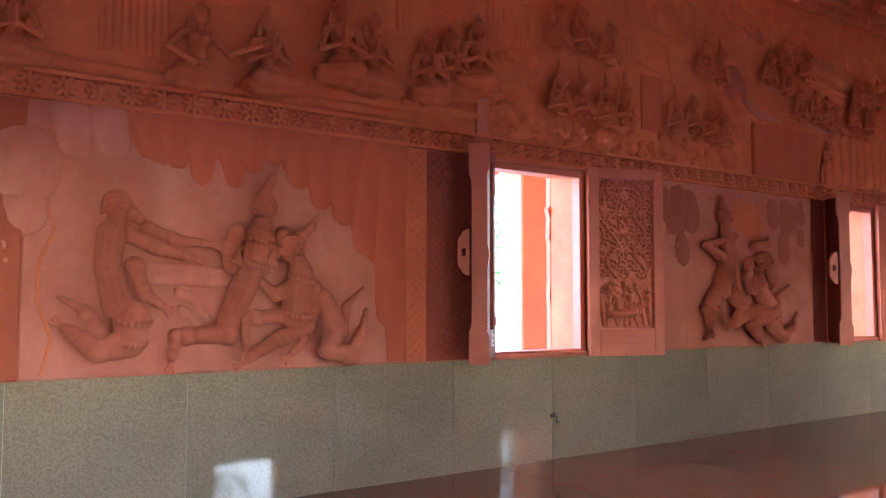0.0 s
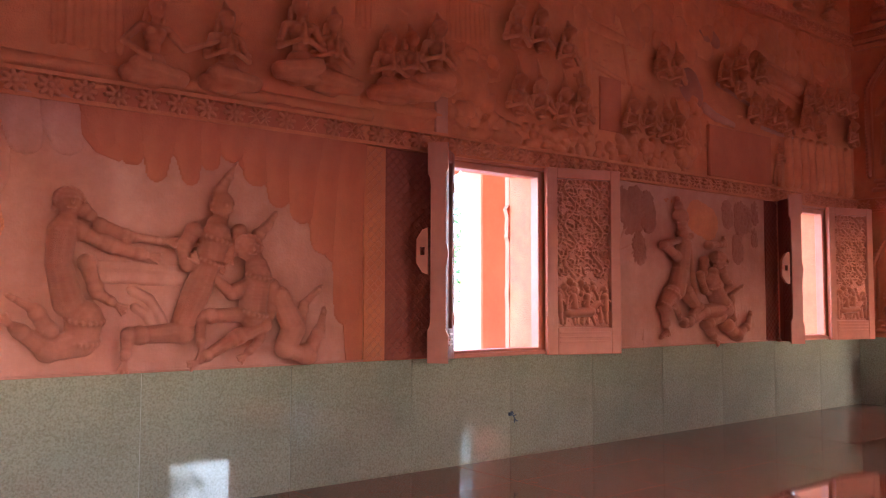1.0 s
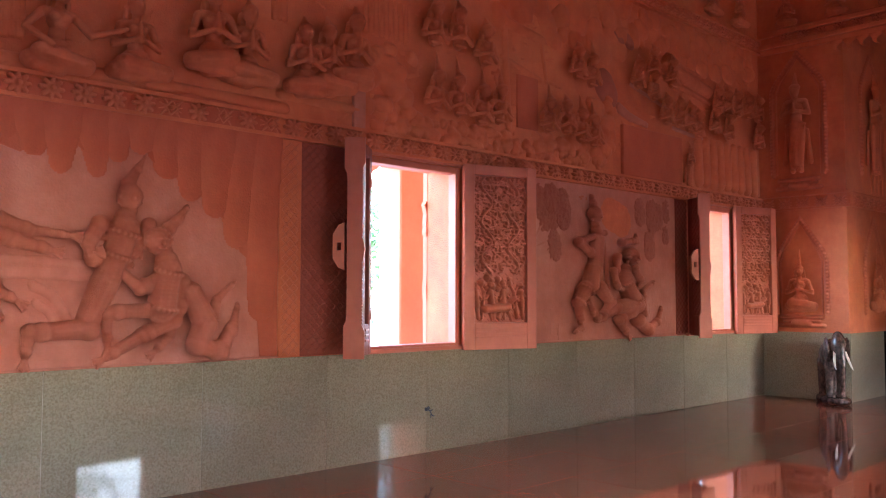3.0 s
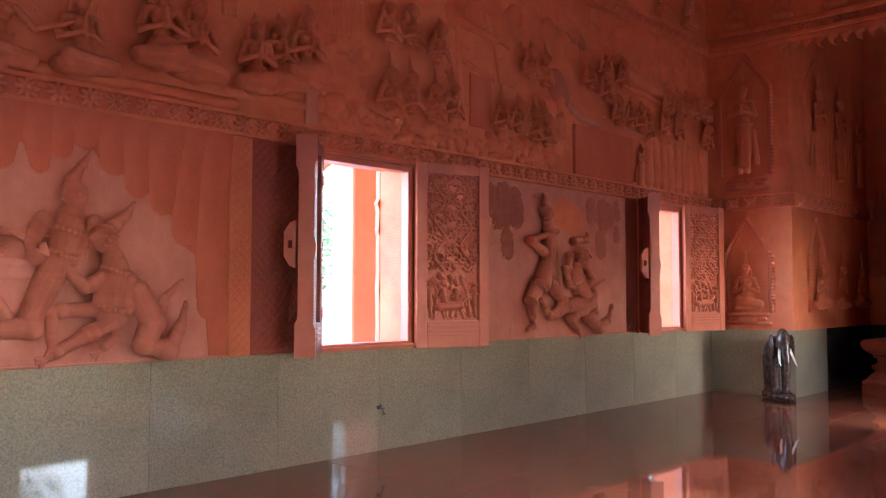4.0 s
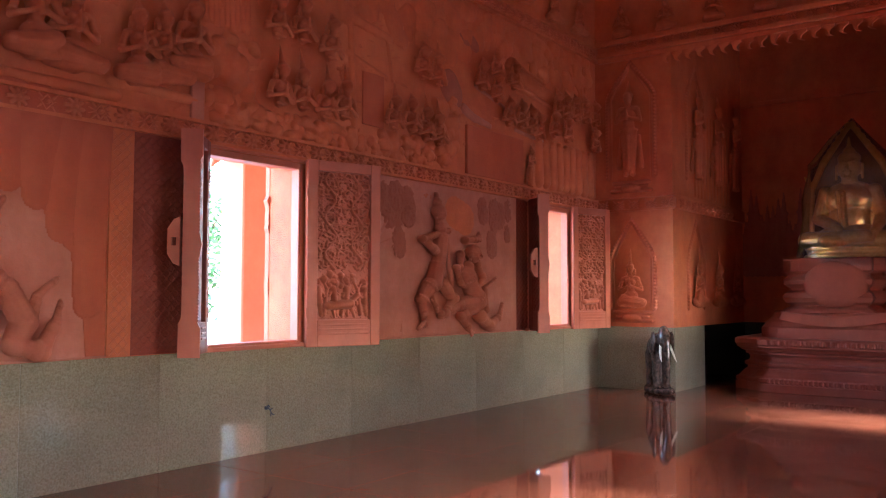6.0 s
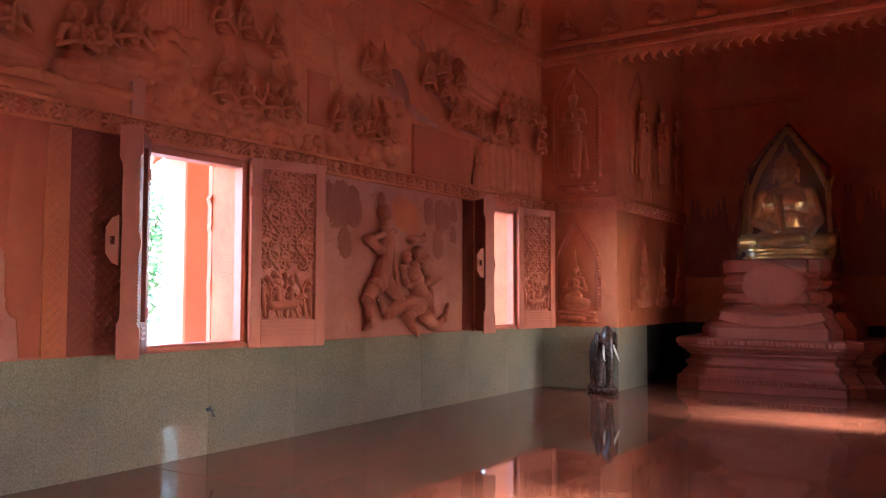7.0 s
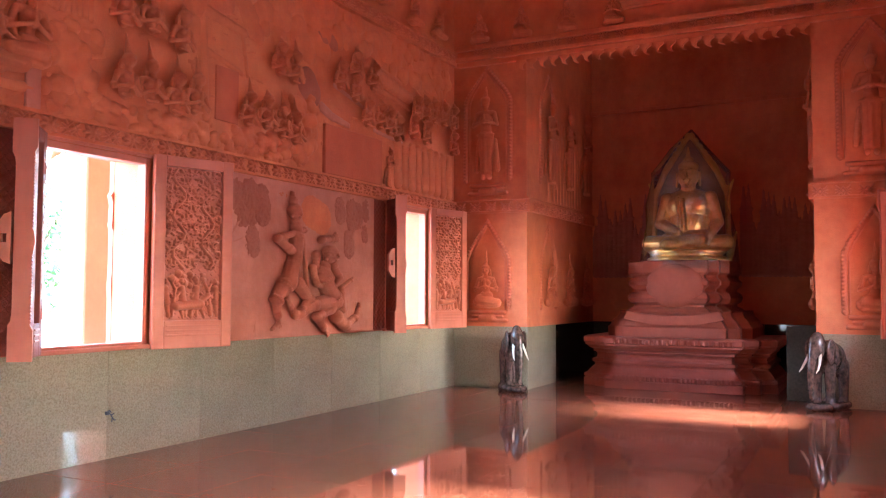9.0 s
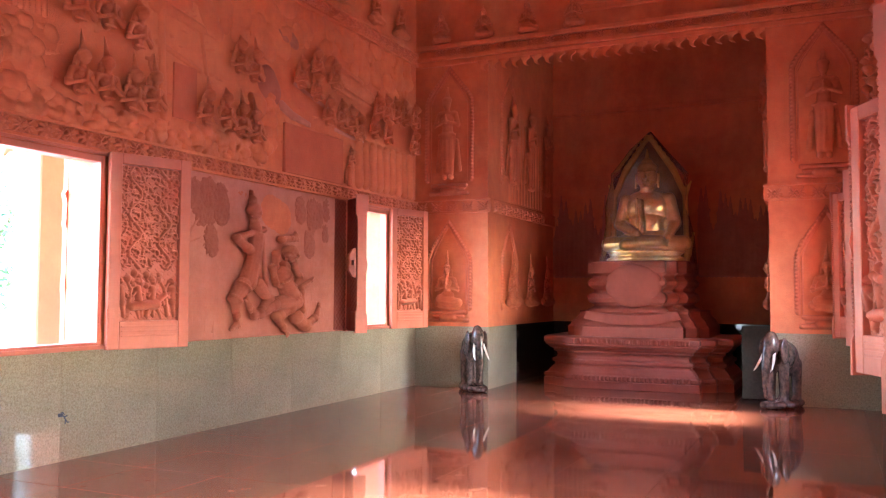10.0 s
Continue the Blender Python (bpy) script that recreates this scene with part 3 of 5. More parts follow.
def shutter(hinge, angle, hand, flange, w=LEAF_W, h=LEAF_H, lattice=True):
    """A leaf hung at hinge, shut when angle is 0. hand 1 runs to +x from the hinge, -1 to -x."""
    s = hand
    label = "carved red wooden window shutter standing open"
    if flange:
        label = "red wooden shutter standing open with scalloped cover strip and latch"
    root = thing("shutter", pose(*hinge, 0, 0, angle), label, "shutter", "window shutters")
    t = LEAF_T
    # narrow leaves take the dark red, which stands for their unlit face
    narrow = w < 0.7
    x = lambda a, b: (min(s * a, s * b), max(s * a, s * b))
    for name, a, b, z0, z1 in (("stile", 0, MARGIN_S, 0, h), ("stile", w - MARGIN_S, w, 0, h),
                               ("rail", MARGIN_S, w - MARGIN_S, 0, MARGIN_B), ("rail", MARGIN_S, w - MARGIN_S, h - MARGIN_T, h)):
        part(name, one_box(*x(a, b), 0, t, z0, z1, bevel=0.006), SHADE_RED if narrow else PAINT, root)
    panel = part("panel", one_box(*x(MARGIN_S, w - MARGIN_S), 0.008, t - 0.056, MARGIN_B, h - MARGIN_T), SHADE_RED if narrow else PAINT, root)
    if not narrow:
        ca = piece("carving", CARVING, panel, pose(s * MARGIN_S if s < 0 else w - MARGIN_S, t - 0.056, MARGIN_B, 0, 0, 180))
    if s < 0 and not narrow:
        ca.matrix_basis = pose(-MARGIN_S, t - 0.056, MARGIN_B, 0, 0, 180)
    net = NET_NARROW if narrow else NET
    if lattice:
        piece("diamond_lattice", net, panel, pose(MARGIN_S if s > 0 else -(w - MARGIN_S), 0.008, MARGIN_B))
    # fillets round the carved field, and three shallow grooves below it
    for k in range(3):
        part("fillet", one_box(*x(MARGIN_S + 0.02, w - MARGIN_S - 0.02), t - 0.001, t + 0.008, 0.12 + k * 0.045, 0.138 + k * 0.045, bevel=0.003), PAINT, panel)
    for z in (0.3, 1.5):
        part("hinge", one_box(*x(-0.012, 0.06), t - 0.002, t + 0.006, z, z + 0.09, bevel=0.002), PAINT, root)
    if flange:
        # cover strip with a scalloped edge: full at both ends, drawn in between
        y0, y1 = -0.085, 0.095
        pts = [(y1, 0.0), (y1 - 0.028, 0.0), (y1 - 0.028, 0.02)]
        outline = [(y0, -0.02), (y0, 0.26), (y0 + 0.02, 0.30), (y0 + 0.026, 0.36), (y0 + 0.026, 1.52), (y0 + 0.02, 1.58), (y0, 1.62), (y0, h + 0.03)]
        back = [(y1, h + 0.03), (y1, 1.66), (y1 - 0.02, 1.62)]
        z = 1.60
        while z > 1.02:
            back += [(y1 - 0.012, z), (y1 - 0.024, z - 0.014)]
            z -= 0.028
        back += [(y1 - 0.012, 1.0), (y1 + 0.004, 0.92), (y1 - 0.012, 0.84)]
        z = 0.82
        while z > 0.28:
            back += [(y1 - 0.012, z), (y1 - 0.024, z - 0.014)]
            z -= 0.028
        back += [(y1, 0.22), (y1, -0.02)]
        bm = prism(bmesh.new(), outline + back, "x", *x(w, w + 0.028))
        part("cover_strip", bm, PAINT, root, "scalloped red cover strip")
        # latch: a plate with cut corners and a square hole
        latch = bmesh.new()
        lo, hi = x(w - 0.03, w + 0.02)
        a, b = -0.185, -0.083
        prism(latch, [(b, 0.74), (b, 0.91), (a + 0.035, 0.91), (a + 0.035, 0.945), (a, 0.945), (a, 0.84), (a + 0.05, 0.76)], "x", lo, hi)
        prism(latch, [(b, 1.15), (b, 0.98), (a + 0.035, 0.98), (a + 0.035, 0.945), (a, 0.945), (a, 1.05), (a + 0.05, 1.13)], "x", lo, hi)
        prism(latch, [(b, 0.91), (b, 0.98), (b - 0.03, 0.98), (b - 0.03, 0.91)], "x", lo, hi)
        part("latch", latch, PAINT, root, "notched wooden latch block")
    return root


def window_unit(name, x0, x1, y_in, sign):
    """The frame in an opening, its sill and head trims. sign 1: the room lies at smaller y."""
    root = thing(name, pose(0, 0, 0), "red painted wooden window frame in a thick wall, open", "window", kind="structure")
    y = lambda a, b: (min(y_in + sign * a, y_in + sign * b), max(y_in + sign * a, y_in + sign * b))
    for a, b in ((x0, x0 + 0.05), (x1 - 0.05, x1)):
        part("jamb", one_box(a, b, *y(-0.02, 0.09), SILL, HEAD, bevel=0.006), PAINT, root)
    part("head", one_box(x0 + 0.05, x1 - 0.05, *y(-0.02, 0.09), HEAD - 0.06, HEAD, bevel=0.006), PAINT, root)
    part("sill", one_box(x0 - 0.06, x1 + 0.06, *y(-0.06, -0.002), SILL - 0.035, SILL + 0.005, bevel=0.008), PAINT, root)
    part("sill_board", one_box(x0 + 0.05, x1 - 0.05, *y(-0.02, 0.12), SILL, SILL + 0.03, bevel=0.006), PAINT, root)
    part("head_trim", one_box(x0 - 0.05, x1 + 0.05, *y(-0.035, -0.002), HEAD + 0.01, HEAD + 0.075, bevel=0.008), PAINT, root)
    return root


for i, (a, b) in enumerate(LEFT_WINDOWS):
    window_unit("window_%d" % (i + 1), a, b, WL, 1)
for i, (a, b) in enumerate(RIGHT_WINDOWS):
    window_unit("window_%d" % (i + 4), a, b, WR, -1)
Z0 = 0.965
NARROW_W, NARROW_H = 0.42, 1.86
for hx, ang in ((LEFT_WINDOWS[1][0], -139), (LEFT_WINDOWS[2][0], -122)):
    shutter((hx, WL - 0.03, 0.985), ang, 1, True, NARROW_W, NARROW_H)
for i, (hx, ang) in enumerate(((LEFT_WINDOWS[0][1], 165), (LEFT_WINDOWS[1][1] + 0.02, 161), (LEFT_WINDOWS[2][1] + 0.02, 164))):
    shutter((hx, WL - 0.03, Z0), ang, -1, False)
for hx, ang in ((RIGHT_WINDOWS[1][0], 319), (RIGHT_WINDOWS[2][0], 302)):
    shutter((hx, WR + 0.03, 0.985), ang, -1, True, NARROW_W, NARROW_H)
shutter((RIGHT_WINDOWS[1][1] + 0.02, WR + 0.03, Z0), 25, 1, True)
shutter((RIGHT_WINDOWS[2][1] + 0.02, WR + 0.03, Z0), 34, 1, True)


# ------------------------------------------------------------------ relief scenes of the long wall
# limbs as (x, z, x, z, radius, radius) on the wall, in metres
APE = [
    (1.54, 2.17, 1.55, 2.15, 0.115, 0.107), (1.64, 2.11, 1.70, 2.07, 0.065, 0.045), (1.55, 2.05, 1.54, 1.99, 0.068, 0.088), (1.52, 1.96, 1.50, 1.75, 0.124, 0.108),
    (1.50, 1.75, 1.57, 1.48, 0.108, 0.132), (1.63, 1.96, 1.84, 1.87, 0.072, 0.064), (1.84, 1.87, 2.07, 1.82, 0.066, 0.049), (1.76, 2.01, 1.96, 1.94, 0.061, 0.053),
    (1.96, 1.94, 2.20, 1.92, 0.050, 0.034), (1.68, 1.75, 1.75, 1.55, 0.073, 0.057), (1.75, 1.55, 1.86, 1.48, 0.057, 0.040), (1.67, 1.38, 1.66, 1.22, 0.158, 0.135),
    (1.66, 1.22, 1.45, 1.17, 0.130, 0.100), (1.45, 1.17, 1.25, 1.32, 0.094, 0.054), (1.45, 1.30, 1.36, 1.44, 0.074, 0.059), (1.36, 1.44, 1.20, 1.53, 0.047, 0.023),
]
PIPER = [
    (2.63, 2.23, 2.63, 2.21, 0.098, 0.094), (2.62, 2.31, 2.70, 2.45, 0.062, 0.034), (2.70, 2.45, 2.76, 2.55, 0.030, 0.012), (2.64, 2.12, 2.60, 2.05, 0.062, 0.088),
    (2.59, 1.97, 2.54, 1.78, 0.144, 0.122), (2.54, 1.78, 2.48, 1.63, 0.116, 0.125), (2.42, 2.01, 2.34, 1.87, 0.072, 0.064), (2.34, 1.87, 2.37, 1.75, 0.059, 0.055),
    (2.37, 1.75, 2.56, 1.74, 0.056, 0.039), (2.78, 2.02, 2.73, 1.88, 0.066, 0.057), (2.71, 1.86, 2.63, 1.95, 0.053, 0.040), (2.15, 1.92, 2.62, 1.90, 0.021, 0.026),
    (2.46, 1.59, 2.36, 1.34, 0.132, 0.110), (2.35, 1.27, 1.98, 1.25, 0.098, 0.072), (1.97, 1.26, 1.95, 1.10, 0.062, 0.041),
]
STOOPER = [
    (2.81, 1.91, 2.83, 1.89, 0.121, 0.112), (2.92, 2.00, 3.00, 2.08, 0.062, 0.044), (3.00, 2.08, 3.07, 2.18, 0.046, 0.023), (2.89, 1.82, 2.92, 1.74, 0.072, 0.099),
    (2.92, 1.70, 2.87, 1.40, 0.129, 0.138), (2.93, 1.67, 2.71, 1.55, 0.076, 0.067), (2.71, 1.55, 2.46, 1.76, 0.061, 0.039), (3.03, 1.61, 3.01, 1.40, 0.073, 0.064),
    (3.01, 1.40, 2.93, 1.18, 0.064, 0.045), (2.93, 1.18, 2.85, 1.11, 0.045, 0.040), (2.85, 1.40, 2.48, 1.38, 0.075, 0.066), (2.47, 1.37, 2.48, 1.17, 0.056, 0.039),
    (2.97, 1.32, 2.73, 1.21, 0.076, 0.071), (2.73, 1.21, 2.48, 1.07, 0.070, 0.048),
]
FISH_TAIL = [
    (3.10, 1.53, 3.23, 1.29, 0.110, 0.119), (3.23, 1.29, 3.16, 1.13, 0.125, 0.102), (3.16, 1.13, 3.36, 1.07, 0.093, 0.088), (3.36, 1.07, 3.47, 1.27, 0.085, 0.057),
    (3.47, 1.27, 3.51, 1.44, 0.048, 0.024), (3.29, 1.27, 3.32, 1.47, 0.052, 0.047), (3.32, 1.47, 3.48, 1.61, 0.043, 0.024),
]
LOBES = [
    (1.78, 2.77, 1.81, 2.59, 0.117, 0.071), (1.94, 2.79, 1.99, 2.52, 0.118, 0.076), (2.17, 2.77, 2.17, 2.41, 0.126, 0.067), (2.39, 2.75, 2.42, 2.40, 0.122, 0.065),
    (2.56, 2.81, 2.57, 2.53, 0.106, 0.070), (2.75, 2.77, 2.75, 2.64, 0.128, 0.091), (2.96, 2.77, 2.96, 2.49, 0.147, 0.111), (3.15, 2.79, 3.15, 2.31, 0.162, 0.086),
    (3.37, 2.76, 3.36, 2.21, 0.173, 0.096), (3.58, 2.76, 3.56, 1.98, 0.167, 0.108), (3.79, 2.76, 3.79, 1.40, 0.130, 0.110),
]
CLOUDS = [
    (0.97, 2.43, 0.98, 2.35, 0.234, 0.227), (0.99, 2.15, 1.00, 2.07, 0.154, 0.139), (1.25, 2.77, 1.29, 2.57, 0.135, 0.111), (1.50, 2.77, 1.55, 2.59, 0.146, 0.114),
    (0.88, 1.88, 0.91, 1.54, 0.085, 0.077),
]
STRIKER = [
    (8.26, 2.49, 8.28, 2.45, 0.127, 0.110), (8.24, 2.60, 8.22, 2.71, 0.076, 0.034), (8.29, 2.36, 8.31, 2.27, 0.077, 0.102), (8.47, 2.27, 7.95, 2.14, 0.059, 0.076),
    (7.95, 2.14, 8.20, 2.01, 0.083, 0.091), (8.31, 2.17, 8.27, 1.89, 0.144, 0.144), (8.24, 1.84, 8.16, 1.62, 0.152, 0.168), (8.07, 1.60, 7.94, 1.44, 0.156, 0.123),
    (7.94, 1.44, 7.99, 1.21, 0.105, 0.057), (7.99, 1.16, 7.88, 1.09, 0.049, 0.041), (8.33, 1.62, 8.58, 1.44, 0.146, 0.103), (8.58, 1.44, 8.42, 1.29, 0.095, 0.069),
    (8.43, 2.19, 8.53, 1.55, 0.044, 0.052), (8.11, 1.50, 8.24, 1.29, 0.059, 0.042),
]
FALLEN = [
    (8.99, 2.02, 9.01, 1.98, 0.165, 0.147), (8.82, 2.17, 9.06, 2.20, 0.082, 0.064), (9.09, 2.19, 9.14, 2.29, 0.056, 0.028), (8.72, 1.99, 8.70, 1.80, 0.080, 0.062),
    (8.91, 1.84, 8.86, 1.73, 0.108, 0.154), (8.84, 1.72, 9.05, 1.46, 0.163, 0.181), (8.63, 1.82, 8.72, 1.62, 0.071, 0.062), (8.72, 1.62, 8.96, 1.57, 0.063, 0.045),
    (9.10, 1.40, 8.65, 1.37, 0.181, 0.145), (8.65, 1.37, 8.33, 1.24, 0.130, 0.087), (8.98, 1.32, 8.74, 1.22, 0.135, 0.099), (8.74, 1.22, 8.91, 1.06, 0.099, 0.063),
    (9.15, 1.21, 9.38, 1.08, 0.131, 0.112), (9.38, 1.08, 9.62, 1.20, 0.107, 0.068), (9.62, 1.20, 9.70, 1.37, 0.059, 0.039),
]
FALLEN_TAIL = [
    (9.28, 1.29, 9.26, 1.57, 0.075, 0.066), (9.26, 1.57, 9.54, 1.70, 0.057, 0.038), (8.31, 1.27, 8.18, 1.39, 0.067, 0.042), (9.08, 1.86, 9.23, 1.71, 0.084, 0.065),
    (9.23, 1.71, 9.08, 1.57, 0.065, 0.046),
]
CROWNS = [
    (7.32, 2.62, 7.34, 2.57, 0.150, 0.165), (7.76, 2.61, 7.79, 2.42, 0.151, 0.159), (7.42, 2.41, 7.45, 2.35, 0.121, 0.129), (7.61, 2.15, 7.64, 2.03, 0.124, 0.132),
    (7.17, 2.64, 7.18, 2.58, 0.103, 0.103), (9.35, 2.65, 9.37, 2.53, 0.125, 0.134), (9.63, 2.65, 9.65, 2.46, 0.138, 0.148), (9.97, 2.72, 9.98, 2.57, 0.092, 0.102),
    (9.57, 2.25, 9.58, 2.09, 0.127, 0.137), (9.95, 2.38, 9.96, 2.27, 0.082, 0.092),
]
STEMS = [
    (7.14, 1.99, 7.41, 2.33, 0.021, 0.016), (7.16, 2.02, 7.46, 2.12, 0.013, 0.011), (7.41, 2.35, 7.58, 2.36, 0.014, 0.011),
]
# red clay darkened for the pedestal, with the shade of the recess in its colour
PEDESTAL_SHADE = plaster("pedestal_clay_shaded", (0.34, 0.076, 0.044), (0.26, 0.052, 0.028), (0.42, 0.112, 0.068), grain=1.5, bump=0.5)
DARK_CLAY = plaster("brown_washed_clay", (0.44, 0.128, 0.076), (0.33, 0.082, 0.046), (0.54, 0.178, 0.112), grain=1.6, bump=0.8)


def in_round(name, limbs, mat, label, y=WL, thin=0.80, voxel=0.009, out=0.62, flat=1.1):
    """A figure in high relief: each limb a rounded bar standing partly free of the wall, thin limbs in front."""
    cx, cz = sum(l[0] for l in limbs) / len(limbs), min(min(l[1], l[3]) for l in limbs)
    blobs = []
    for a, b, c, d, e, f in limbs:
        e, f = e * thin, f * thin
        up = max(0.0, 0.085 - 0.6 * max(e, f))
        blobs.append(("bar", (a - cx, -(out * e + up), b - cz), (c - cx, -(out * f + up), d - cz), e, f))
        if e < 0.085:
            # joints, and bangles at both ends of an arm or a leg
            blobs.append(("ball", (a - cx, -(out * e + up), b - cz), (e * 1.12, e * 1.12, e * 1.12)))
            t = 0.82
            r = (e + (f - e) * t) * 1.16
            blobs.append(("ball", (a + (c - a) * t - cx, -(out * e + up), b + (d - b) * t - cz), (r, r, r)))
    trunk = max((l for l in limbs if l[1] - l[3] > 0.12), key=lambda l: l[4])
    starts = {(round(l[0], 2), round(l[1], 2)) for l in limbs}
    for a, b, c, d, e, f in limbs:
        e, f = e * thin, f * thin
        up = max(0.0, 0.085 - 0.6 * max(e, f))
        n = math.hypot(c - a, d - b)
        ux, uz = ((c - a) / n, (d - b) / n) if n > 1e-6 else (0.0, 1.0)
        if 0.026 < f < 0.05 and n > 0.08 and (round(c, 2), round(d, 2)) not in starts:
            # fingers or toes
            base = (c - cx + ux * f * 0.6, -(out * f + up + 0.01), d - cz + uz * f * 0.6)
            for q in (-0.5, -0.1, 0.35):
                vx, vz = ux * math.cos(q) - uz * math.sin(q), uz * math.cos(q) + ux * math.sin(q)
                blobs.append(("bar", base, (base[0] + vx * 0.085, base[1] - 0.012, base[2] + vz * 0.085), 0.017, 0.013))
        if n < 0.05 and e > 0.05:
            # hair in curls over the brow, eyes, nose, lips, ears
            x0, y0, z0 = c - cx, -(out * e + up), d - cz
            for k in range(9):
                q = 0.1 + k * 0.37
                blobs.append(("ball", (x0 + 0.95 * e * math.cos(q), y0 - 0.35 * e, z0 + 0.95 * e * math.sin(q)), (0.24 * e, 0.3 * e, 0.24 * e)))
            blobs += [("bar", (x0, y0 - 0.98 * e, z0 + 0.22 * e), (x0, y0 - 1.12 * e, z0 - 0.12 * e), 0.10 * e, 0.15 * e),
                      ("bar", (x0 - 0.26 * e, y0 - 0.88 * e, z0 - 0.44 * e), (x0 + 0.26 * e, y0 - 0.88 * e, z0 - 0.44 * e), 0.11 * e, 0.11 * e)]
            for q in (-1, 1):
                blobs += [("bar", (x0 + q * 0.16 * e, y0 - 0.98 * e, z0 + 0.30 * e), (x0 + q * 0.6 * e, y0 - 0.75 * e, z0 + 0.26 * e), 0.10 * e, 0.08 * e),
                          ("ball", (x0 + q * 1.0 * e, y0 - 0.1 * e, z0 - 0.05 * e), (0.16 * e, 0.2 * e, 0.34 * e)),
                          ("ball", (x0 + q * 1.02 * e, y0 - 0.15 * e, z0 - 0.5 * e), (0.2 * e, 0.2 * e, 0.2 * e))]
        if (a, b, c, d) == trunk[:4]:
            # necklace and belt with a beaded edge
            for t in (0.05, 0.95):
                r = e + (f - e) * t
                x, z = a + (c - a) * t - cx, b + (d - b) * t - cz
                for k in range(9):
                    q = (k / 8 - 0.5) * 2.6
                    blobs.append(("ball", (x - uz * r * math.sin(q), -(out * r + up) - 1.0 * r * math.cos(q), z + ux * r * math.sin(q) - 0.25 * r * math.cos(q)), (0.019, 0.019, 0.019)))
    me = fused(blobs, voxel, 1)
    me.materials.append(mat)
    ob = new(name, me)
    ob.matrix_basis = pose(cx, y, cz) @ Matrix.Diagonal((1, flat, 1, 1))
    return tagged(ob, label, "relief figure")


def carved(name, limbs, mat, label, category, y=WL, cell=0.012, depth=0.75, group="", rough=0.004, soft=1):
    """A carved shape whose limbs are given in the wall's own x and z."""
    xs = [l[0] for l in limbs]
    cx, cz = sum(xs) / len(xs), min(min(l[1], l[3]) for l in limbs)
    me = relief_mesh(name, [(a - cx, b - cz, c - cx, d - cz, e, f, *g) for a, b, c, d, e, f, *g in limbs], cell, depth, rough, soft)
    me.materials.append(mat)
    ob = new(name, me)
    ob.matrix_basis = pose(cx, y, cz)
    return tagged(ob, label, category, group)


for name, x0, x1 in (("panel_1", 0.99, 3.95), ("panel_2", 6.9, 10.2)):
    solid(name, one_box(x0, x1, WL - 0.012, WL + 0.05, DADO + 0.004, 2.83, bevel=0.004), PINK, kind="structure",
          label="pale pink clay field behind a carved scene", category="wall panel")
    solid("trim", one_box(x0, x1, WL - 0.03, WL - 0.013, DADO + 0.002, DADO + 0.02, bevel=0.004), PINK, kind="structure",
          label="thin pale clay edge above the terrazzo", category="trim")
# the shadowed strip at the scene's left edge, done as a darker panel
solid("panel_3", one_box(0.2, 0.98, WL - 0.03, WL + 0.05, DADO + 0.004, 2.82, bevel=0.008), CLAY_SHADE, kind="structure",
      label="plain pier beside the carved scene, coloured dark for its shadow", category="wall panel")
solid("panel_4", one_box(3.955, 4.17, WL - 0.02, WL + 0.05, DADO + 0.004, 2.83, bevel=0.004), CLAY, kind="structure",
      label="narrow red strip of diamond lattice beside the window", category="wall panel")
strip_net = []
for k in range(22):
    for u in (3.975, 4.06):
        z = 1.0 + 0.082 * k
        strip_net += [(u, z, u + 0.08, z + 0.08, 0.010, 0.010), (u + 0.08, z, u, z + 0.08, 0.010, 0.010)]
carved("lattice_relief", strip_net, ORNAMENT, "raised diamond lattice on the red strip", "relief", y=WL - 0.02, cell=0.009)
# the shadow behind each open leaf is put in as a darker wall field
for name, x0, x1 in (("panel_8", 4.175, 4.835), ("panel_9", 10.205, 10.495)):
    solid(name, one_box(x0, x1, WL - 0.014, WL + 0.05, DADO + 0.004, 2.83, bevel=0.004), SHADE_RED, kind="structure",
          label="wall field of small diamonds, coloured dark for the shutter shadow", category="wall panel")
    net = []
    for k in range(int((x1 - x0) / 0.085) + 23):
        for s in (1, -1):
            u0 = x0 - 1.8 + k * 0.085 if s > 0 else x0 + k * 0.085
            t0, t1 = sorted(((x0 - u0) * s, (x1 - u0) * s))
            t0, t1 = max(0.0, t0), min(1.78, t1)
            if t1 > t0 + 0.02:
                net.append((u0 + s * t0, 1.02 + t0, u0 + s * t1, 1.02 + t1, 0.011, 0.011))
    carved("lattice_relief", net, SHADE_RED, "net of small raised diamonds in the same shadow colour", "relief", y=WL - 0.014, cell=0.0095, rough=0.002)


def lobed(name, part_name, limbs, mat, label, y, depth):
    """Overlapping flat lobes, each a part of its own."""
    root = thing(name, pose(0, y, 0), label, "relief")
    for k, l in enumerate(limbs):
        x, z = l[0], l[1]
        me = relief_mesh(part_name, [(0, 0, l[2] - x, l[3] - z, l[4], l[5], 0.012)], 0.012, depth, 0.004, 2)
        me.materials.append(mat)
        piece(part_name, me, root, pose(x, -0.003 * (k % 3), z))


lobed("cloud_relief", "cloud", CLOUDS, PINK, "pale rounded clouds carved in low clay relief", WL - 0.008, 0.2)
edge = [(1.64, 2.829), (1.62, 2.66), (1.74, 2.52), (1.90, 2.47), (2.02, 2.56), (2.16, 2.44), (2.28, 2.56), (2.42, 2.46), (2.52, 2.58), (2.70, 2.66), (2.84, 2.50), (3.02, 2.44),
        (3.10, 2.30), (3.24, 2.28), (3.34, 2.16), (3.50, 2.08), (3.58, 1.86), (3.68, 1.78), (3.74, 1.44), (3.78, 1.0), (3.94, 1.0), (3.94, 2.829)]
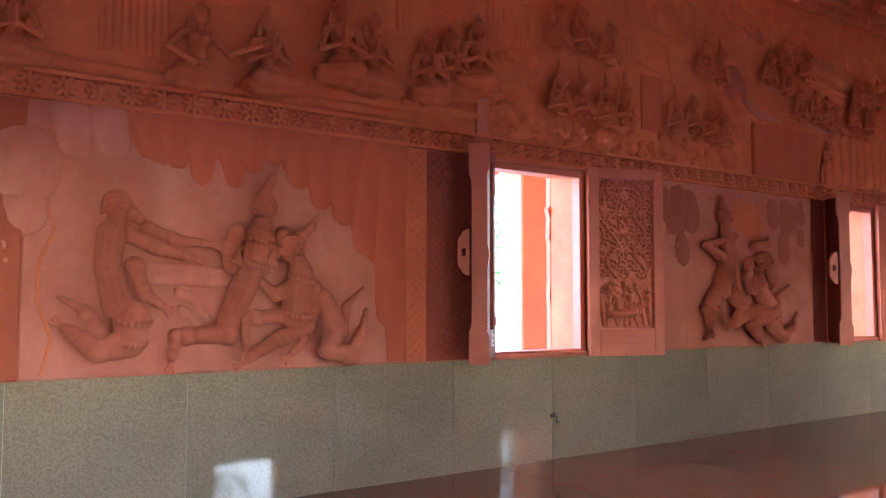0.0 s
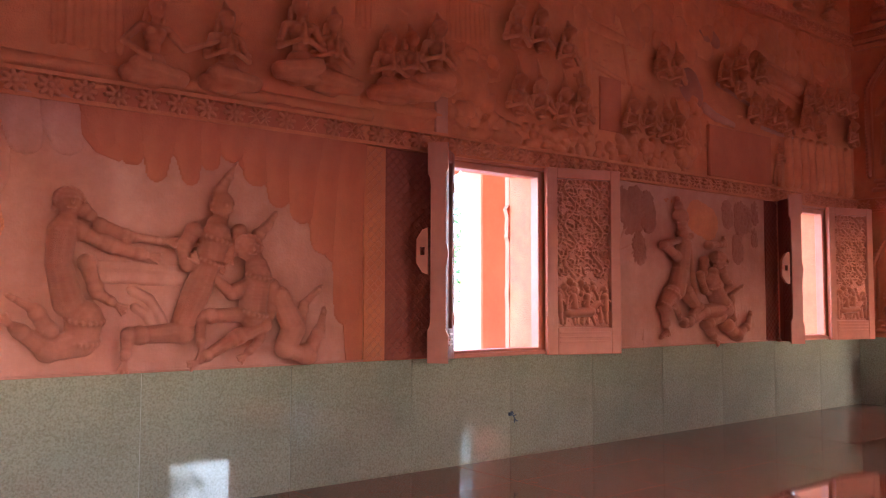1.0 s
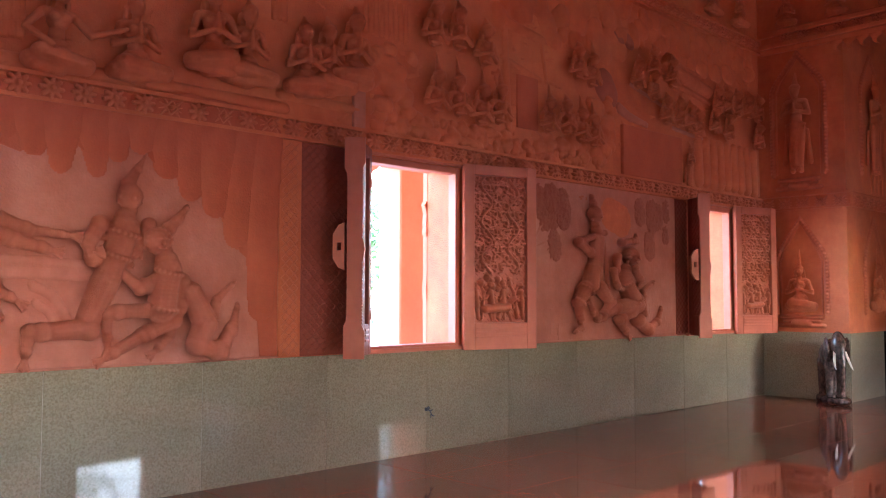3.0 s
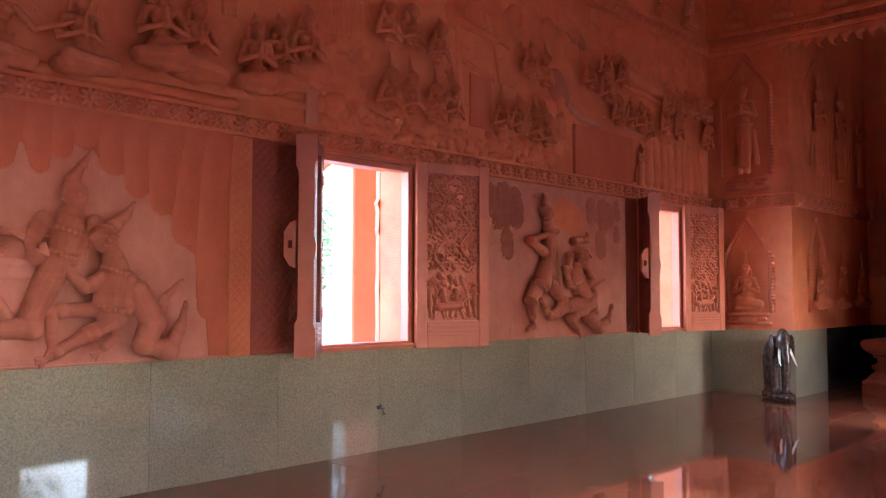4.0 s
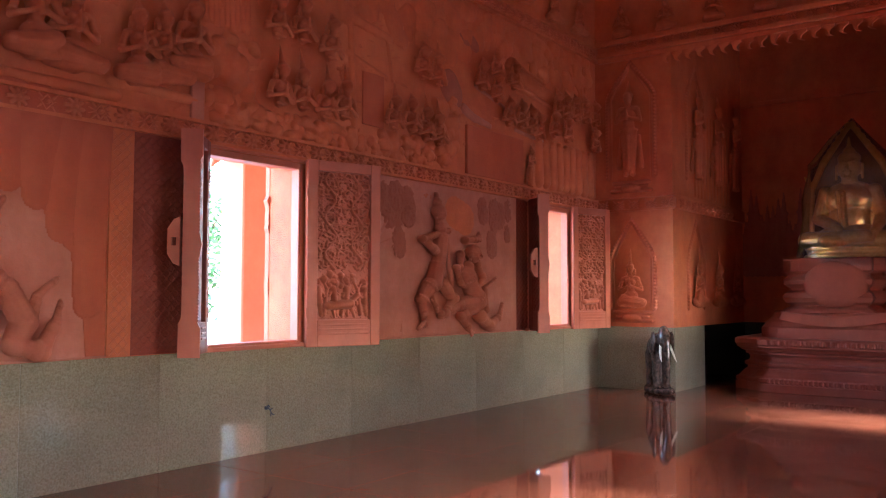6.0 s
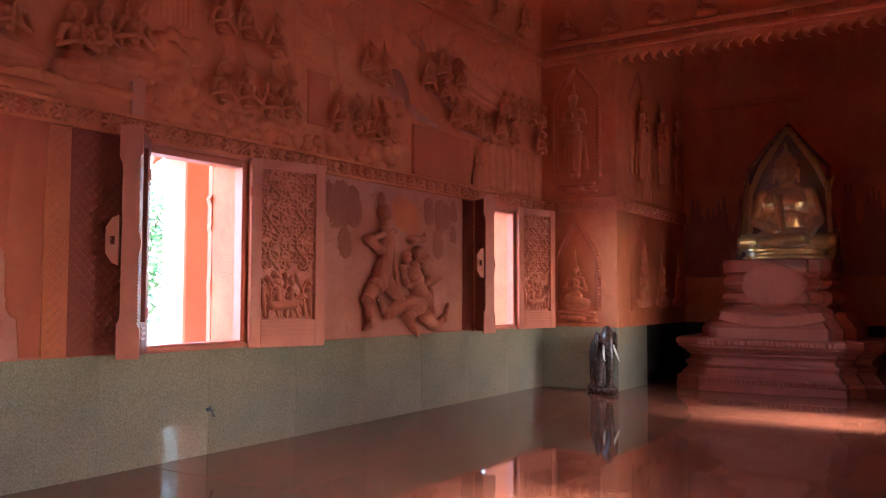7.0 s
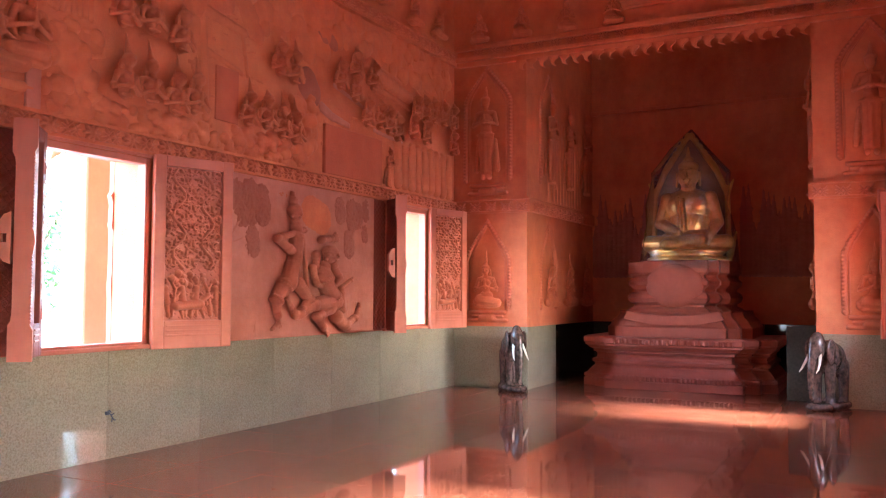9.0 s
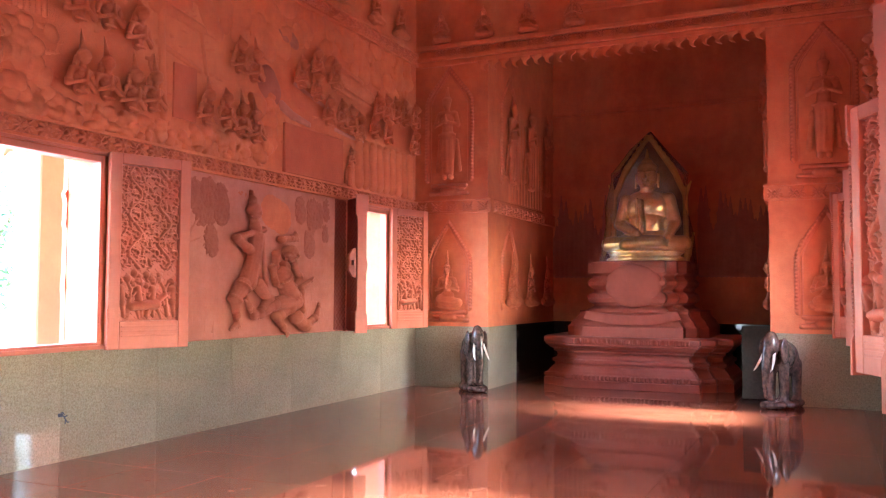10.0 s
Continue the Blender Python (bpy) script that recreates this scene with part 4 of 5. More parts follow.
solid("panel_10", prism(bmesh.new(), edge, "y", WL - 0.021, WL), CURTAIN, kind="structure", label="orange-red ragged curtain field of the carved scene", category="wall panel")
lobed("curtain_relief", "lobe", [(a, b + 0.06, c, d + 0.02, e * 1.45, f * 1.15) for a, b, c, d, e, f in LOBES], CURTAIN, "deep red hanging lobes carved in low clay relief", WL - 0.012, 0.13)
in_round("relief_figure", APE, FIELD_FIGURE, "carved clay figure with a fish tail, arms stretched forward")
in_round("relief_figure", PIPER, FIELD_FIGURE, "carved clay kneeling figure with a crown playing a flute")
in_round("relief_figure", STOOPER + FISH_TAIL, FIELD_FIGURE, "carved clay stooping figure with a pointed crown and fish tail", y=WL - 0.035)
BENCH = [
    (1.77, 1.75, 2.07, 1.75, 0.029, 0.029), (2.07, 1.75, 2.38, 1.72, 0.029, 0.029), (1.77, 1.67, 2.37, 1.65, 0.057, 0.053),
]
carved("bench_relief", BENCH, PINK, "low carved bench behind the figures", "relief", y=WL - 0.008, depth=0.5)
COILS = [
    (2.01, 1.57, 2.13, 1.51, 0.037, 0.037), (2.13, 1.51, 2.22, 1.38, 0.038, 0.038), (2.22, 1.38, 2.27, 1.27, 0.038, 0.034), (2.03, 1.45, 2.11, 1.40, 0.033, 0.033),
    (2.11, 1.40, 2.17, 1.30, 0.034, 0.029),
]
carved("coil_relief", COILS, PINK, "curling fin carved beside the bench", "relief", y=WL - 0.008, depth=0.8)
crease = []
for k in range(7):
    u = 1.12 + 0.06 * math.sin(k * 1.9)
    crease.append((u, 1.02 + 0.24 * k, 1.12 + 0.06 * math.sin((k + 1) * 1.9), 1.26 + 0.24 * k, 0.016, 0.014))
carved("ridge_relief", crease, FIGURE, "wavy raised ridge at the edge of the scene", "relief", y=WL - 0.008, depth=0.8)
for a, b, c, d, e, f in CROWNS + [(7.56, 2.62, 7.58, 2.55, 0.17, 0.15), (7.18, 2.66, 7.20, 2.60, 0.14, 0.13), (7.58, 2.36, 7.60, 2.34, 0.11, 0.10), (9.78, 2.62, 9.78, 2.50, 0.13, 0.14)]:
    edge = [(a + 0.9 * e * math.cos(k * 0.7), (b + d) / 2 + (abs(b - d) / 2 + 0.9 * e) * math.sin(k * 0.7), a + 0.9 * e * math.cos(k * 0.7) + 0.01,
             (b + d) / 2 + (abs(b - d) / 2 + 0.9 * e) * math.sin(k * 0.7), 0.3 * e, 0.3 * e) for k in range(9)]
    carved("crown_relief", [(a, b, c, d, e, f)] + edge, DARK_CLAY, "brown oval tree crown carved flat on the wall", "relief", y=WL - 0.008, depth=0.12, soft=1, rough=0.03, group="carved tree crowns")
carved("crown_relief", [(8.72, 2.52, 8.95, 2.45, 0.24, 0.24), (8.10, 2.68, 8.40, 2.66, 0.12, 0.12)], CLAY, "wide orange clay tree crown carved flat on the wall", "relief", y=WL - 0.006, depth=0.05, soft=3,
       group="carved tree crowns")
carved("stem_relief", STEMS, PINK, "thin pale carved tree stems", "relief", y=WL - 0.010, depth=0.8)
in_round("relief_figure", STRIKER, FIELD_FIGURE, "carved clay standing figure swinging a club", thin=0.60, flat=1.2)
in_round("relief_figure", FALLEN + FALLEN_TAIL, FIELD_FIGURE, "carved clay crouching figure with crown and curling tail", thin=0.62, flat=1.2)
rs = random.Random(8)
grass = []
for k in range(46):
    u = rs.choice((rs.uniform(6.98, 7.7), rs.uniform(9.5, 9.98)))
    v = rs.uniform(1.0, 1.45)
    grass.append((u, v, u + rs.uniform(-0.04, 0.04), v + rs.uniform(0.12, 0.35), 0.013, 0.005))
carved("grass_relief", grass, PINK, "tall grass lightly carved in the pale clay", "relief", y=WL - 0.01, depth=0.45)["kind"] = "stuff"

# ---- kneeling and standing shapes with joined hands, one unit high; -y stands out from the wall
def both(blobs):
    """Adds the mirrored half."""
    out = []
    for b in blobs:
        out.append(b)
        flipped = [(-p[0], *p[1:]) if isinstance(p, tuple) and k < (2 if b[0] == "ball" else 3) else p for k, p in enumerate(b)]
        out.append(tuple(flipped))
    return out


ARMS = both([("bar", (-0.165, -0.12, 0.61), (-0.25, -0.13, 0.38), 0.042, 0.034), ("bar", (-0.25, -0.13, 0.38), (-0.02, -0.205, 0.46), 0.033, 0.026), ("ball", (-0.235, -0.13, 0.44), (0.046, 0.046, 0.026))])
ARMS.append(("bar", (0, -0.205, 0.44), (0, -0.215, 0.63), 0.036, 0.014))
BUST = [("ball", (0, -0.165, 0.80), (0.074, 0.082, 0.098)), ("ball", (0, -0.145, 0.855), (0.086, 0.088, 0.06)), ("bar", (0, -0.135, 0.88), (0, -0.11, 1.02), 0.055, 0.014),
        ("bar", (0, -0.14, 0.72), (0, -0.12, 0.62), 0.042, 0.05), ("bar", (-0.13, -0.12, 0.615), (0.13, -0.12, 0.615), 0.05, 0.05),
        ("ball", (0, -0.115, 0.55), (0.112, 0.08, 0.11)), ("ball", (0, -0.10, 0.40), (0.078, 0.07, 0.14)), ("bar", (-0.085, -0.15, 0.315), (0.085, -0.15, 0.315), 0.022, 0.022),
        ("ball", (-0.05, -0.16, 0.565), (0.055, 0.05, 0.05)), ("ball", (0.05, -0.16, 0.565), (0.055, 0.05, 0.05)), ("bar", (-0.085, -0.10, 0.80), (-0.09, -0.09, 0.70), 0.024, 0.03),
        ("bar", (0.085, -0.10, 0.80), (0.09, -0.09, 0.70), 0.024, 0.03), ("ball", (0, -0.245, 0.79), (0.014, 0.02, 0.026))] + ARMS
KNEEL = BUST + [("ball", (0, -0.09, 0.26), (0.15, 0.11, 0.12)), ("bar", (-0.14, -0.14, 0.20), (0.28, -0.18, 0.13), 0.105, 0.085), ("bar", (0.28, -0.17, 0.10), (-0.18, -0.12, 0.06), 0.07, 0.05),
                ("bar", (-0.22, -0.08, 0.13), (0.05, -0.08, 0.10), 0.095, 0.10), ("bar", (-0.12, -0.22, 0.17), (0.22, -0.25, 0.12), 0.025, 0.02)]
STAND = [("ball", (0, -0.10, 0.815), (0.048, 0.054, 0.062)), ("ball", (0, -0.09, 0.85), (0.056, 0.058, 0.04)), ("bar", (0, -0.085, 0.87), (0, -0.06, 1.0), 0.034, 0.008),
         ("bar", (0, -0.085, 0.76), (0, -0.075, 0.70), 0.028, 0.03), ("bar", (-0.08, -0.075, 0.705), (0.08, -0.075, 0.705), 0.033, 0.033), ("ball", (0, -0.07, 0.64), (0.078, 0.055, 0.09)),
         ("ball", (0, -0.065, 0.54), (0.062, 0.05, 0.08)), ("ball", (0, -0.065, 0.47), (0.082, 0.06, 0.06)), ("bar", (-0.09, -0.09, 0.475), (0.09, -0.09, 0.475), 0.018, 0.018)]
STAND += both([("bar", (-0.04, -0.065, 0.46), (-0.035, -0.06, 0.06), 0.052, 0.034), ("bar", (-0.035, -0.09, 0.02), (-0.04, -0.05, 0.02), 0.026, 0.03), ("bar", (-0.10, -0.03, 0.42), (-0.125, -0.02, 0.10), 0.02, 0.03),
               ("bar", (-0.098, -0.075, 0.70), (-0.138, -0.10, 0.575), 0.027, 0.023), ("bar", (-0.138, -0.10, 0.575), (-0.012, -0.155, 0.615), 0.022, 0.017)])
STAND += [("bar", (0, -0.155, 0.60), (0, -0.15, 0.69), 0.02, 0.009), ("bar", (0, -0.10, 0.45), (0, -0.08, 0.08), 0.02, 0.03)]
TALL = [("bar", (0, -0.13, 0.88), (0, -0.09, 1.22), 0.05, 0.008)]
REACH = [b for b in KNEEL if b not in ARMS] + [("bar", (-0.155, -0.12, 0.61), (-0.32, -0.18, 0.40), 0.044, 0.038), ("bar", (-0.32, -0.18, 0.40), (-0.08, -0.24, 0.26), 0.036, 0.028),
                                              ("bar", (0.155, -0.12, 0.61), (0.30, -0.18, 0.44), 0.044, 0.038), ("bar", (0.30, -0.18, 0.44), (0.64, -0.20, 0.60), 0.036, 0.024)]
SHAPES = {"kneel": KNEEL, "bust": BUST, "tall": KNEEL + TALL, "stand": STAND, "reach": REACH, "tallbust": BUST + TALL}
FIG = {}


def sized(blobs, s, flip):
    out = []
    for b in blobs:
        if b[0] == "ball":
            out.append(("ball", (flip * s * b[1][0], s * b[1][1], s * b[1][2]), tuple(s * r for r in b[2])))
        else:
            out.append(("bar", (flip * s * b[1][0], s * b[1][1], s * b[1][2]), (flip * s * b[2][0], s * b[2][1], s * b[2][2]), s * b[3], s * b[4]))
    return out


def worshipper(kind, x, z_head, size, y, turn=0.0, flip=1, label="kneeling clay figure with joined hands carved on the wall"):
    """A praying relief shape with its head at z_head."""
    key = (kind, size, flip)
    if key not in FIG:
        me = fused(sized(SHAPES[kind], size, flip), max(0.0075, (0.0085 if kind == "stand" else 0.0125) * size), 1)
        me.name = "relief_figure"
        me.materials.append(FIGURE)
        FIG[key] = me
    ob = new("relief_figure", FIG[key])
    ob.matrix_basis = pose(x, y, z_head - 0.80 * size, 0, 0, turn) @ pose(0, 0, 0, 0, rs.uniform(-4, 4), rs.uniform(-7, 5)) @ Matrix.Diagonal((1, 1.3, 1, 1))
    return tagged(ob, label, "relief figure", "praying relief figures")


SEATED = "seated clay figure with joined hands carved in high relief"
for x, z, s, f in ((2.66, 3.61, 0.70, 1), (3.30, 3.84, 0.78, -1), (3.56, 3.77, 0.74, 1), (4.16, 3.75, 0.70, -1), (4.40, 3.80, 0.70, 1), (4.65, 3.95, 0.76, -1),
                   (0.89, 3.49, 0.62, 1)):
    worshipper("kneel", x, z, s, WL, flip=f, label=SEATED)
worshipper("reach", 2.08, 3.57, 0.70, WL, label="seated clay figure with both arms reaching out")
for x, z in ((5.62, 4.31), (5.97, 4.34), (6.34, 4.25)):
    worshipper("bust", x, z, 0.68, WL - 0.03)
for i, (x, z) in enumerate(((5.65, 3.64), (5.99, 3.65), (6.27, 3.61), (6.56, 3.66))):
    worshipper("tallbust", x, z, 0.66, WL - 0.03, flip=1 if i % 2 else -1)
for i, (x, z) in enumerate(((7.93, 4.36), (8.20, 4.32), (7.38, 3.66), (7.72, 3.69), (7.99, 3.63), (8.26, 3.60))):
    worshipper("bust" if i % 3 == 0 else "tallbust", x, z, 0.62, WL - 0.03)
for x, z in ((9.18, 4.46), (9.57, 4.68), (9.56, 4.37), (10.0, 4.62), (9.84, 4.09), (10.15, 4.11), (10.42, 4.08), (10.66, 4.02), (11.14, 4.13), (11.52, 4.11),
             (11.22, 4.44), (11.52, 4.46), (11.81, 4.48), (12.13, 4.50), (12.46, 4.51), (12.46, 4.08)):
    worshipper("bust", x, z, 0.60, WL - 0.03)
worshipper("stand", 10.53, 3.52, 0.62, WL, label="small standing clay figure carved on the wall")
for x, z in ((11.2, 6.02), (12.0, 6.02), (10.3, 6.05)):
    worshipper("kneel", x, z, 0.55, WL)

# ---- background of the upper wall: drapery, rocks, ledges, crowns
UP = "relief"


def rocks(x0, x1, z0, z1, n, r0, r1, label, mat=CLAY, depth=0.75):
    limbs = []
    for _ in range(n):
        u, v, r = rs.uniform(x0, x1), rs.uniform(z0, z1), rs.uniform(r0, r1)
        a = rs.uniform(0, 6.28)
        limbs.append((u, v, u + r * math.cos(a), v + 0.5 * r * math.sin(a), r, r * rs.uniform(0.7, 1)))
    return carved("rock_relief", limbs, mat, label, UP, depth=depth, rough=0.008)


strokes = []
for _ in range(300):
    u, v = rs.uniform(4.85, 12.6), rs.uniform(3.08, 5.32)
    a, n = rs.gauss(0.4, 0.9), rs.uniform(0.05, 0.22)
    strokes.append((u, v, min(12.62, u + n * math.cos(a)), min(5.34, v + 0.6 * n * math.sin(a)), rs.uniform(0.012, 0.032), rs.uniform(0.006, 0.02)))
for _ in range(50):
    u, v = rs.uniform(0.3, 4.8), rs.uniform(3.08, 4.7)
    a, n = rs.gauss(0.9, 0.9), rs.uniform(0.05, 0.22)
    strokes.append((u, v, u + n * math.cos(a), v + 0.7 * n * math.sin(a), rs.uniform(0.012, 0.03), rs.uniform(0.006, 0.02)))
carved("ground_relief", strokes, CLAY, "clouds and leaves scratched over the upper clay wall", "relief", cell=0.015, depth=0.3, rough=0.003)["kind"] = "stuff"
rocks(4.85, 6.9, 3.06, 3.26, 80, 0.035, 0.065, "small rounded rocks carved along the band")
rocks(4.9, 5.45, 3.25, 3.85, 34, 0.05, 0.10, "heap of rounded carved rocks")
rocks(6.9, 8.5, 3.05, 3.2, 60, 0.035, 0.06, "row of small carved rocks along the band")
rocks(7.2, 8.5, 3.15, 3.32, 24, 0.05, 0.09, "carved clay rocks under the figures")
rocks(8.3, 8.75, 3.3, 3.95, 26, 0.06, 0.12, "tall stack of carved rocks")
rocks(9.0, 12.5, 4.75, 5.3, 70, 0.06, 0.14, "carved clouds under the upper band", CLAY, 0.3)
rocks(6.6, 9.0, 4.5, 5.25, 46, 0.08, 0.16, "carved clouds in low relief", CLAY, 0.25)


def drapery(x0, x1, z0, z1, n, label, mat=CLAY):
    limbs = []
    for k in range(n):
        u = x0 + (x1 - x0) * (k + 0.5) / n
        limbs.append((u, z0 + rs.uniform(0, 0.03), u + rs.uniform(-0.01, 0.01), z1, 0.45 * (x1 - x0) / n, 0.36 * (x1 - x0) / n))
    limbs.append((x0, z1, x1, z1, 0.025, 0.025))
    return carved("drapery_relief", limbs, mat, label, UP, depth=0.8)


drapery(1.42, 1.92, 3.24, 3.85, 9, "carved clay curtain hanging in folds")
drapery(4.85, 5.4, 3.95, 4.35, 9, "carved fan of straight clay folds")
drapery(3.85, 4.02, 3.85, 4.3, 3, "narrow carved clay hanging")
drapery(10.75, 12.6, 3.12, 3.72, 9, "shallow carved clay folds below the figures", CLAY)
carved("ledge_relief", [(1.0, 3.10, 2.4, 3.09, 0.05, 0.05), (2.35, 3.10, 4.0, 3.10, 0.045, 0.05), (3.95, 3.22, 4.78, 3.20, 0.045, 0.045)], CLAY,
       "low carved ledge under the seated figures", UP, depth=0.7)
carved("ledge_relief", [(6.75, 4.10, 7.4, 3.95, 0.035, 0.035), (6.78, 4.55, 6.85, 3.35, 0.05, 0.05), (6.8, 4.5, 7.45, 4.42, 0.07, 0.05), (7.4, 4.40, 7.5, 3.95, 0.03, 0.03)], CLAY,
       "carved terrace edge in low relief", UP, depth=0.5)
carved("ledge_relief", [(8.93, 3.88, 9.15, 3.80, 0.07, 0.06), (9.15, 3.80, 9.55, 3.75, 0.06, 0.04), (10.2, 3.80, 11.0, 3.74, 0.03, 0.03), (9.2, 4.22, 10.9, 3.86, 0.03, 0.03)], PINK,
       "pale rounded carved ledge above the plain slab", UP, depth=0.45)
solid("panel_5", one_box(8.96, 10.36, WL - 0.045, WL + 0.05, 3.032, 3.68, bevel=0.012), CURTAIN, kind="structure", label="plain orange-red slab among the carvings", category="wall panel")
solid("panel_6", one_box(4.72, 4.86, WL - 0.03, WL + 0.05, 3.03, 3.42, bevel=0.008), PINK, kind="structure", label="pale clay block among the carvings", category="wall panel")
solid("panel_7", one_box(6.98, 7.34, WL - 0.018, WL + 0.05, 3.36, 3.95, bevel=0.006), CURTAIN, kind="structure", label="plain red slab among the carvings", category="wall panel")
carved("crown_relief", [(8.62, 4.12, 8.72, 4.02, 0.20, 0.18)], DARK_CLAY, "brown round tree crown carved on the wall", UP, depth=0.25, soft=2)
carved("crown_relief", [(8.75, 4.78, 8.95, 4.76, 0.10, 0.12), (9.1, 4.80, 9.2, 4.76, 0.10, 0.09)], DARK_CLAY, "brown round tree crowns carved on the wall", UP, depth=0.3, soft=2)
carved("bed_relief", [(10.05, 4.62, 11.15, 4.46, 0.10, 0.09), (10.1, 4.72, 10.9, 4.62, 0.05, 0.05), (10.0, 4.45, 11.2, 4.30, 0.035, 0.035), (10.0, 4.66, 10.06, 4.74, 0.07, 0.07, 0.03)],
       FIGURE, "carved couch with a long reclining shape", UP, depth=0.9)
fan = [(12.25 + 0.12 * math.sin(k), 4.62, 11.8 + 0.085 * k, 5.3 - 0.012 * (k - 5) ** 2, 0.02, 0.014) for k in range(11)]
carved("tree_relief", fan + [(12.25, 4.4, 12.25, 4.65, 0.05, 0.04)], CLAY, "carved tree fanning out in the corner", UP, depth=0.9)


# ------------------------------------------------------------------ altar wall: bands, niches, beam
def moulding_x(x_face, z0, z1, lip=0.03, out=0.05):
    return [(x_face + 0.02, z0), (x_face - out, z0), (x_face - out, z0 + lip), (x_face - out + 0.025, z0 + lip + 0.008),
            (x_face - out + 0.025, z1 - lip - 0.008), (x_face - out - 0.012, z1 - lip), (x_face - out - 0.012, z1), (x_face + 0.02, z1)]


for name, y0, y1, jamb, s in (("capital_1", NY1 - 0.06, WL - 0.002, NY1, 1), ("capital_2", WR + 0.002, NY0 + 0.06, NY0, -1)):
    root = thing(name, pose(0, 0, 0), "carved red clay band round the pier", "moulding", kind="structure")
    bm = bmesh.new()
    prof = moulding_x(XA, 2.82, 3.06)
    low = [bm.verts.new((a, y0, b)) for a, b in prof]
    high = [bm.verts.new((a, y1, b)) for a, b in prof]
    bm.faces.new(low)
    bm.faces.new(high[::-1])
    for i in range(len(prof)):
        j = (i + 1) % len(prof)
        bm.faces.new((low[i], high[i], high[j], low[j]))
    part("band_moulding", bm, CLAY, root)
    part("band_return", one_box(XA + 0.021, XN - 0.01, *sorted((jamb, jamb - s * 0.05)), 2.83, 3.05, bevel=0.012), CLAY, root)
    for k in range(5):
        y = min(y0, y1) + (k + 0.5) * abs(y1 - y0) / 5
        piece("leaf_knot", KNOT, root, pose(XA - 0.026, y, 2.915, 0, 0, -90))
    for k in range(10):
        piece("leaf_knot", KNOT, root, pose(XA + 0.25 + k * 0.27, jamb - s * 0.045, 2.915, 0, 0, 0 if s > 0 else 180))


def arch_frame(w, h, point, r, beads):
    """Pointed niche outline: two posts, two slanting sides, and a row of beads along them."""
    pts = [(-w / 2, 0.0), (-w / 2, h - point), (-w * 0.40, h - point * 0.72), (0, h), (w * 0.40, h - point * 0.72), (w / 2, h - point), (w / 2, 0.0)]
    limbs = []
    for a, b in zip(pts, pts[1:]):
        limbs.append((*a, *b, r, r))
        limbs.append((a[0] * 0.84, a[1] * 0.97, b[0] * 0.84, b[1] * 0.97, r * 0.5, r * 0.5))
        d = math.hypot(b[0] - a[0], b[1] - a[1])
        n = int(d / beads)
        for k in range(n):
            t = (k + 0.5) / n
            u, v = a[0] + (b[0] - a[0]) * t, a[1] + (b[1] - a[1]) * t
            limbs.append((u * 1.05, v, u * 1.05, v, r * 0.95, r * 0.95, 0.012))
    limbs.append((0, h, 0, h + 0.06, r, r * 0.3))
    return limbs


PLINTH = [(-0.33, 0.02, 0.33, 0.02, 0.03, 0.03), (-0.26, 0.09, 0.26, 0.09, 0.026, 0.026), (-0.3, 0.15, 0.3, 0.15, 0.03, 0.03), (-0.1, 0.06, 0.1, 0.06, 0.06, 0.06)]
NICHE_LOW = relief_mesh("niche_carving", arch_frame(0.74, 1.42, 0.62, 0.026, 0.052), cell=0.0105, depth=1.1)
NICHE_HIGH = relief_mesh("niche_carving", arch_frame(0.78, 1.86, 0.55, 0.028, 0.055), cell=0.0115, depth=1.1)
NICHE_BASE = relief_mesh("plinth_carving", PLINTH, cell=0.0105, depth=1.3)
for me in (NICHE_LOW, NICHE_HIGH, NICHE_BASE):
    me.materials.append(ORNAMENT)
LOW = Matrix.Diagonal((1, 0.7, 1, 1))
for yc in (5.42, -0.20):
    for me, name, label, z in ((NICHE_LOW, "niche_carving", "pointed clay niche frame with beaded edge", 1.26), (NICHE_BASE, "plinth_carving", "stepped clay plinth of a niche", 1.06),
                               (NICHE_HIGH, "niche_carving", "tall pointed clay niche frame with beaded edge", 3.36), (NICHE_BASE, "plinth_carving", "stepped clay plinth of a niche", 3.13)):
        ob = new(name, me)
        ob.matrix_basis = pose(XA, yc, z, 0, 0, -90)
        tagged(ob, label, "relief", "niche carvings")
    worshipper("tall", 0, 0, 0.78, 0, label="kneeling clay figure with joined hands in a niche").matrix_basis = pose(XA, yc, 1.27, 0, 0, -90) @ LOW
    worshipper("stand", 0, 0, 1.52, 0, label="standing clay figure with joined hands in a niche").matrix_basis = pose(XA, yc, 3.38, 0, 0, -90) @ LOW
for s, jamb, turn in ((1, NY1, 0), (-1, NY0, 180)):
    for k in range(3):
        x = XA + 1.0 + k * 0.97
        worshipper("stand", 0, 0, 1.55, 0, label="standing clay figure with joined hands in the recess").matrix_basis = pose(x, jamb, 3.38, 0, 0, turn) @ LOW
        worshipper("tall", 0, 0, 0.80, 0, label="kneeling clay figure with joined hands in the recess").matrix_basis = pose(x, jamb, 1.27, 0, 0, turn) @ LOW
    for z, me in ((3.36, NICHE_HIGH), (1.26, NICHE_LOW)):
        ob = new("niche_carving", me)
        ob.matrix_basis = pose(XA + 1.0, jamb, z, 0, 0, turn)
        tagged(ob, "pointed clay niche frame inside the recess", "relief", "niche carvings")
    drape = [(XA + 1.0 + 0.16 * k, 3.12, XA + 1.0 + 0.16 * k, 4.5, 0.035, 0.03) for k in range(12)]
    me = relief_mesh("fold_relief", [(a - XA, b - 3.1, c - XA, d - 3.1, e, f) for a, b, c, d, e, f in drape], cell=0.014, depth=0.5)
    me.materials.append(CLAY)
    ob = new("fold_relief", me)
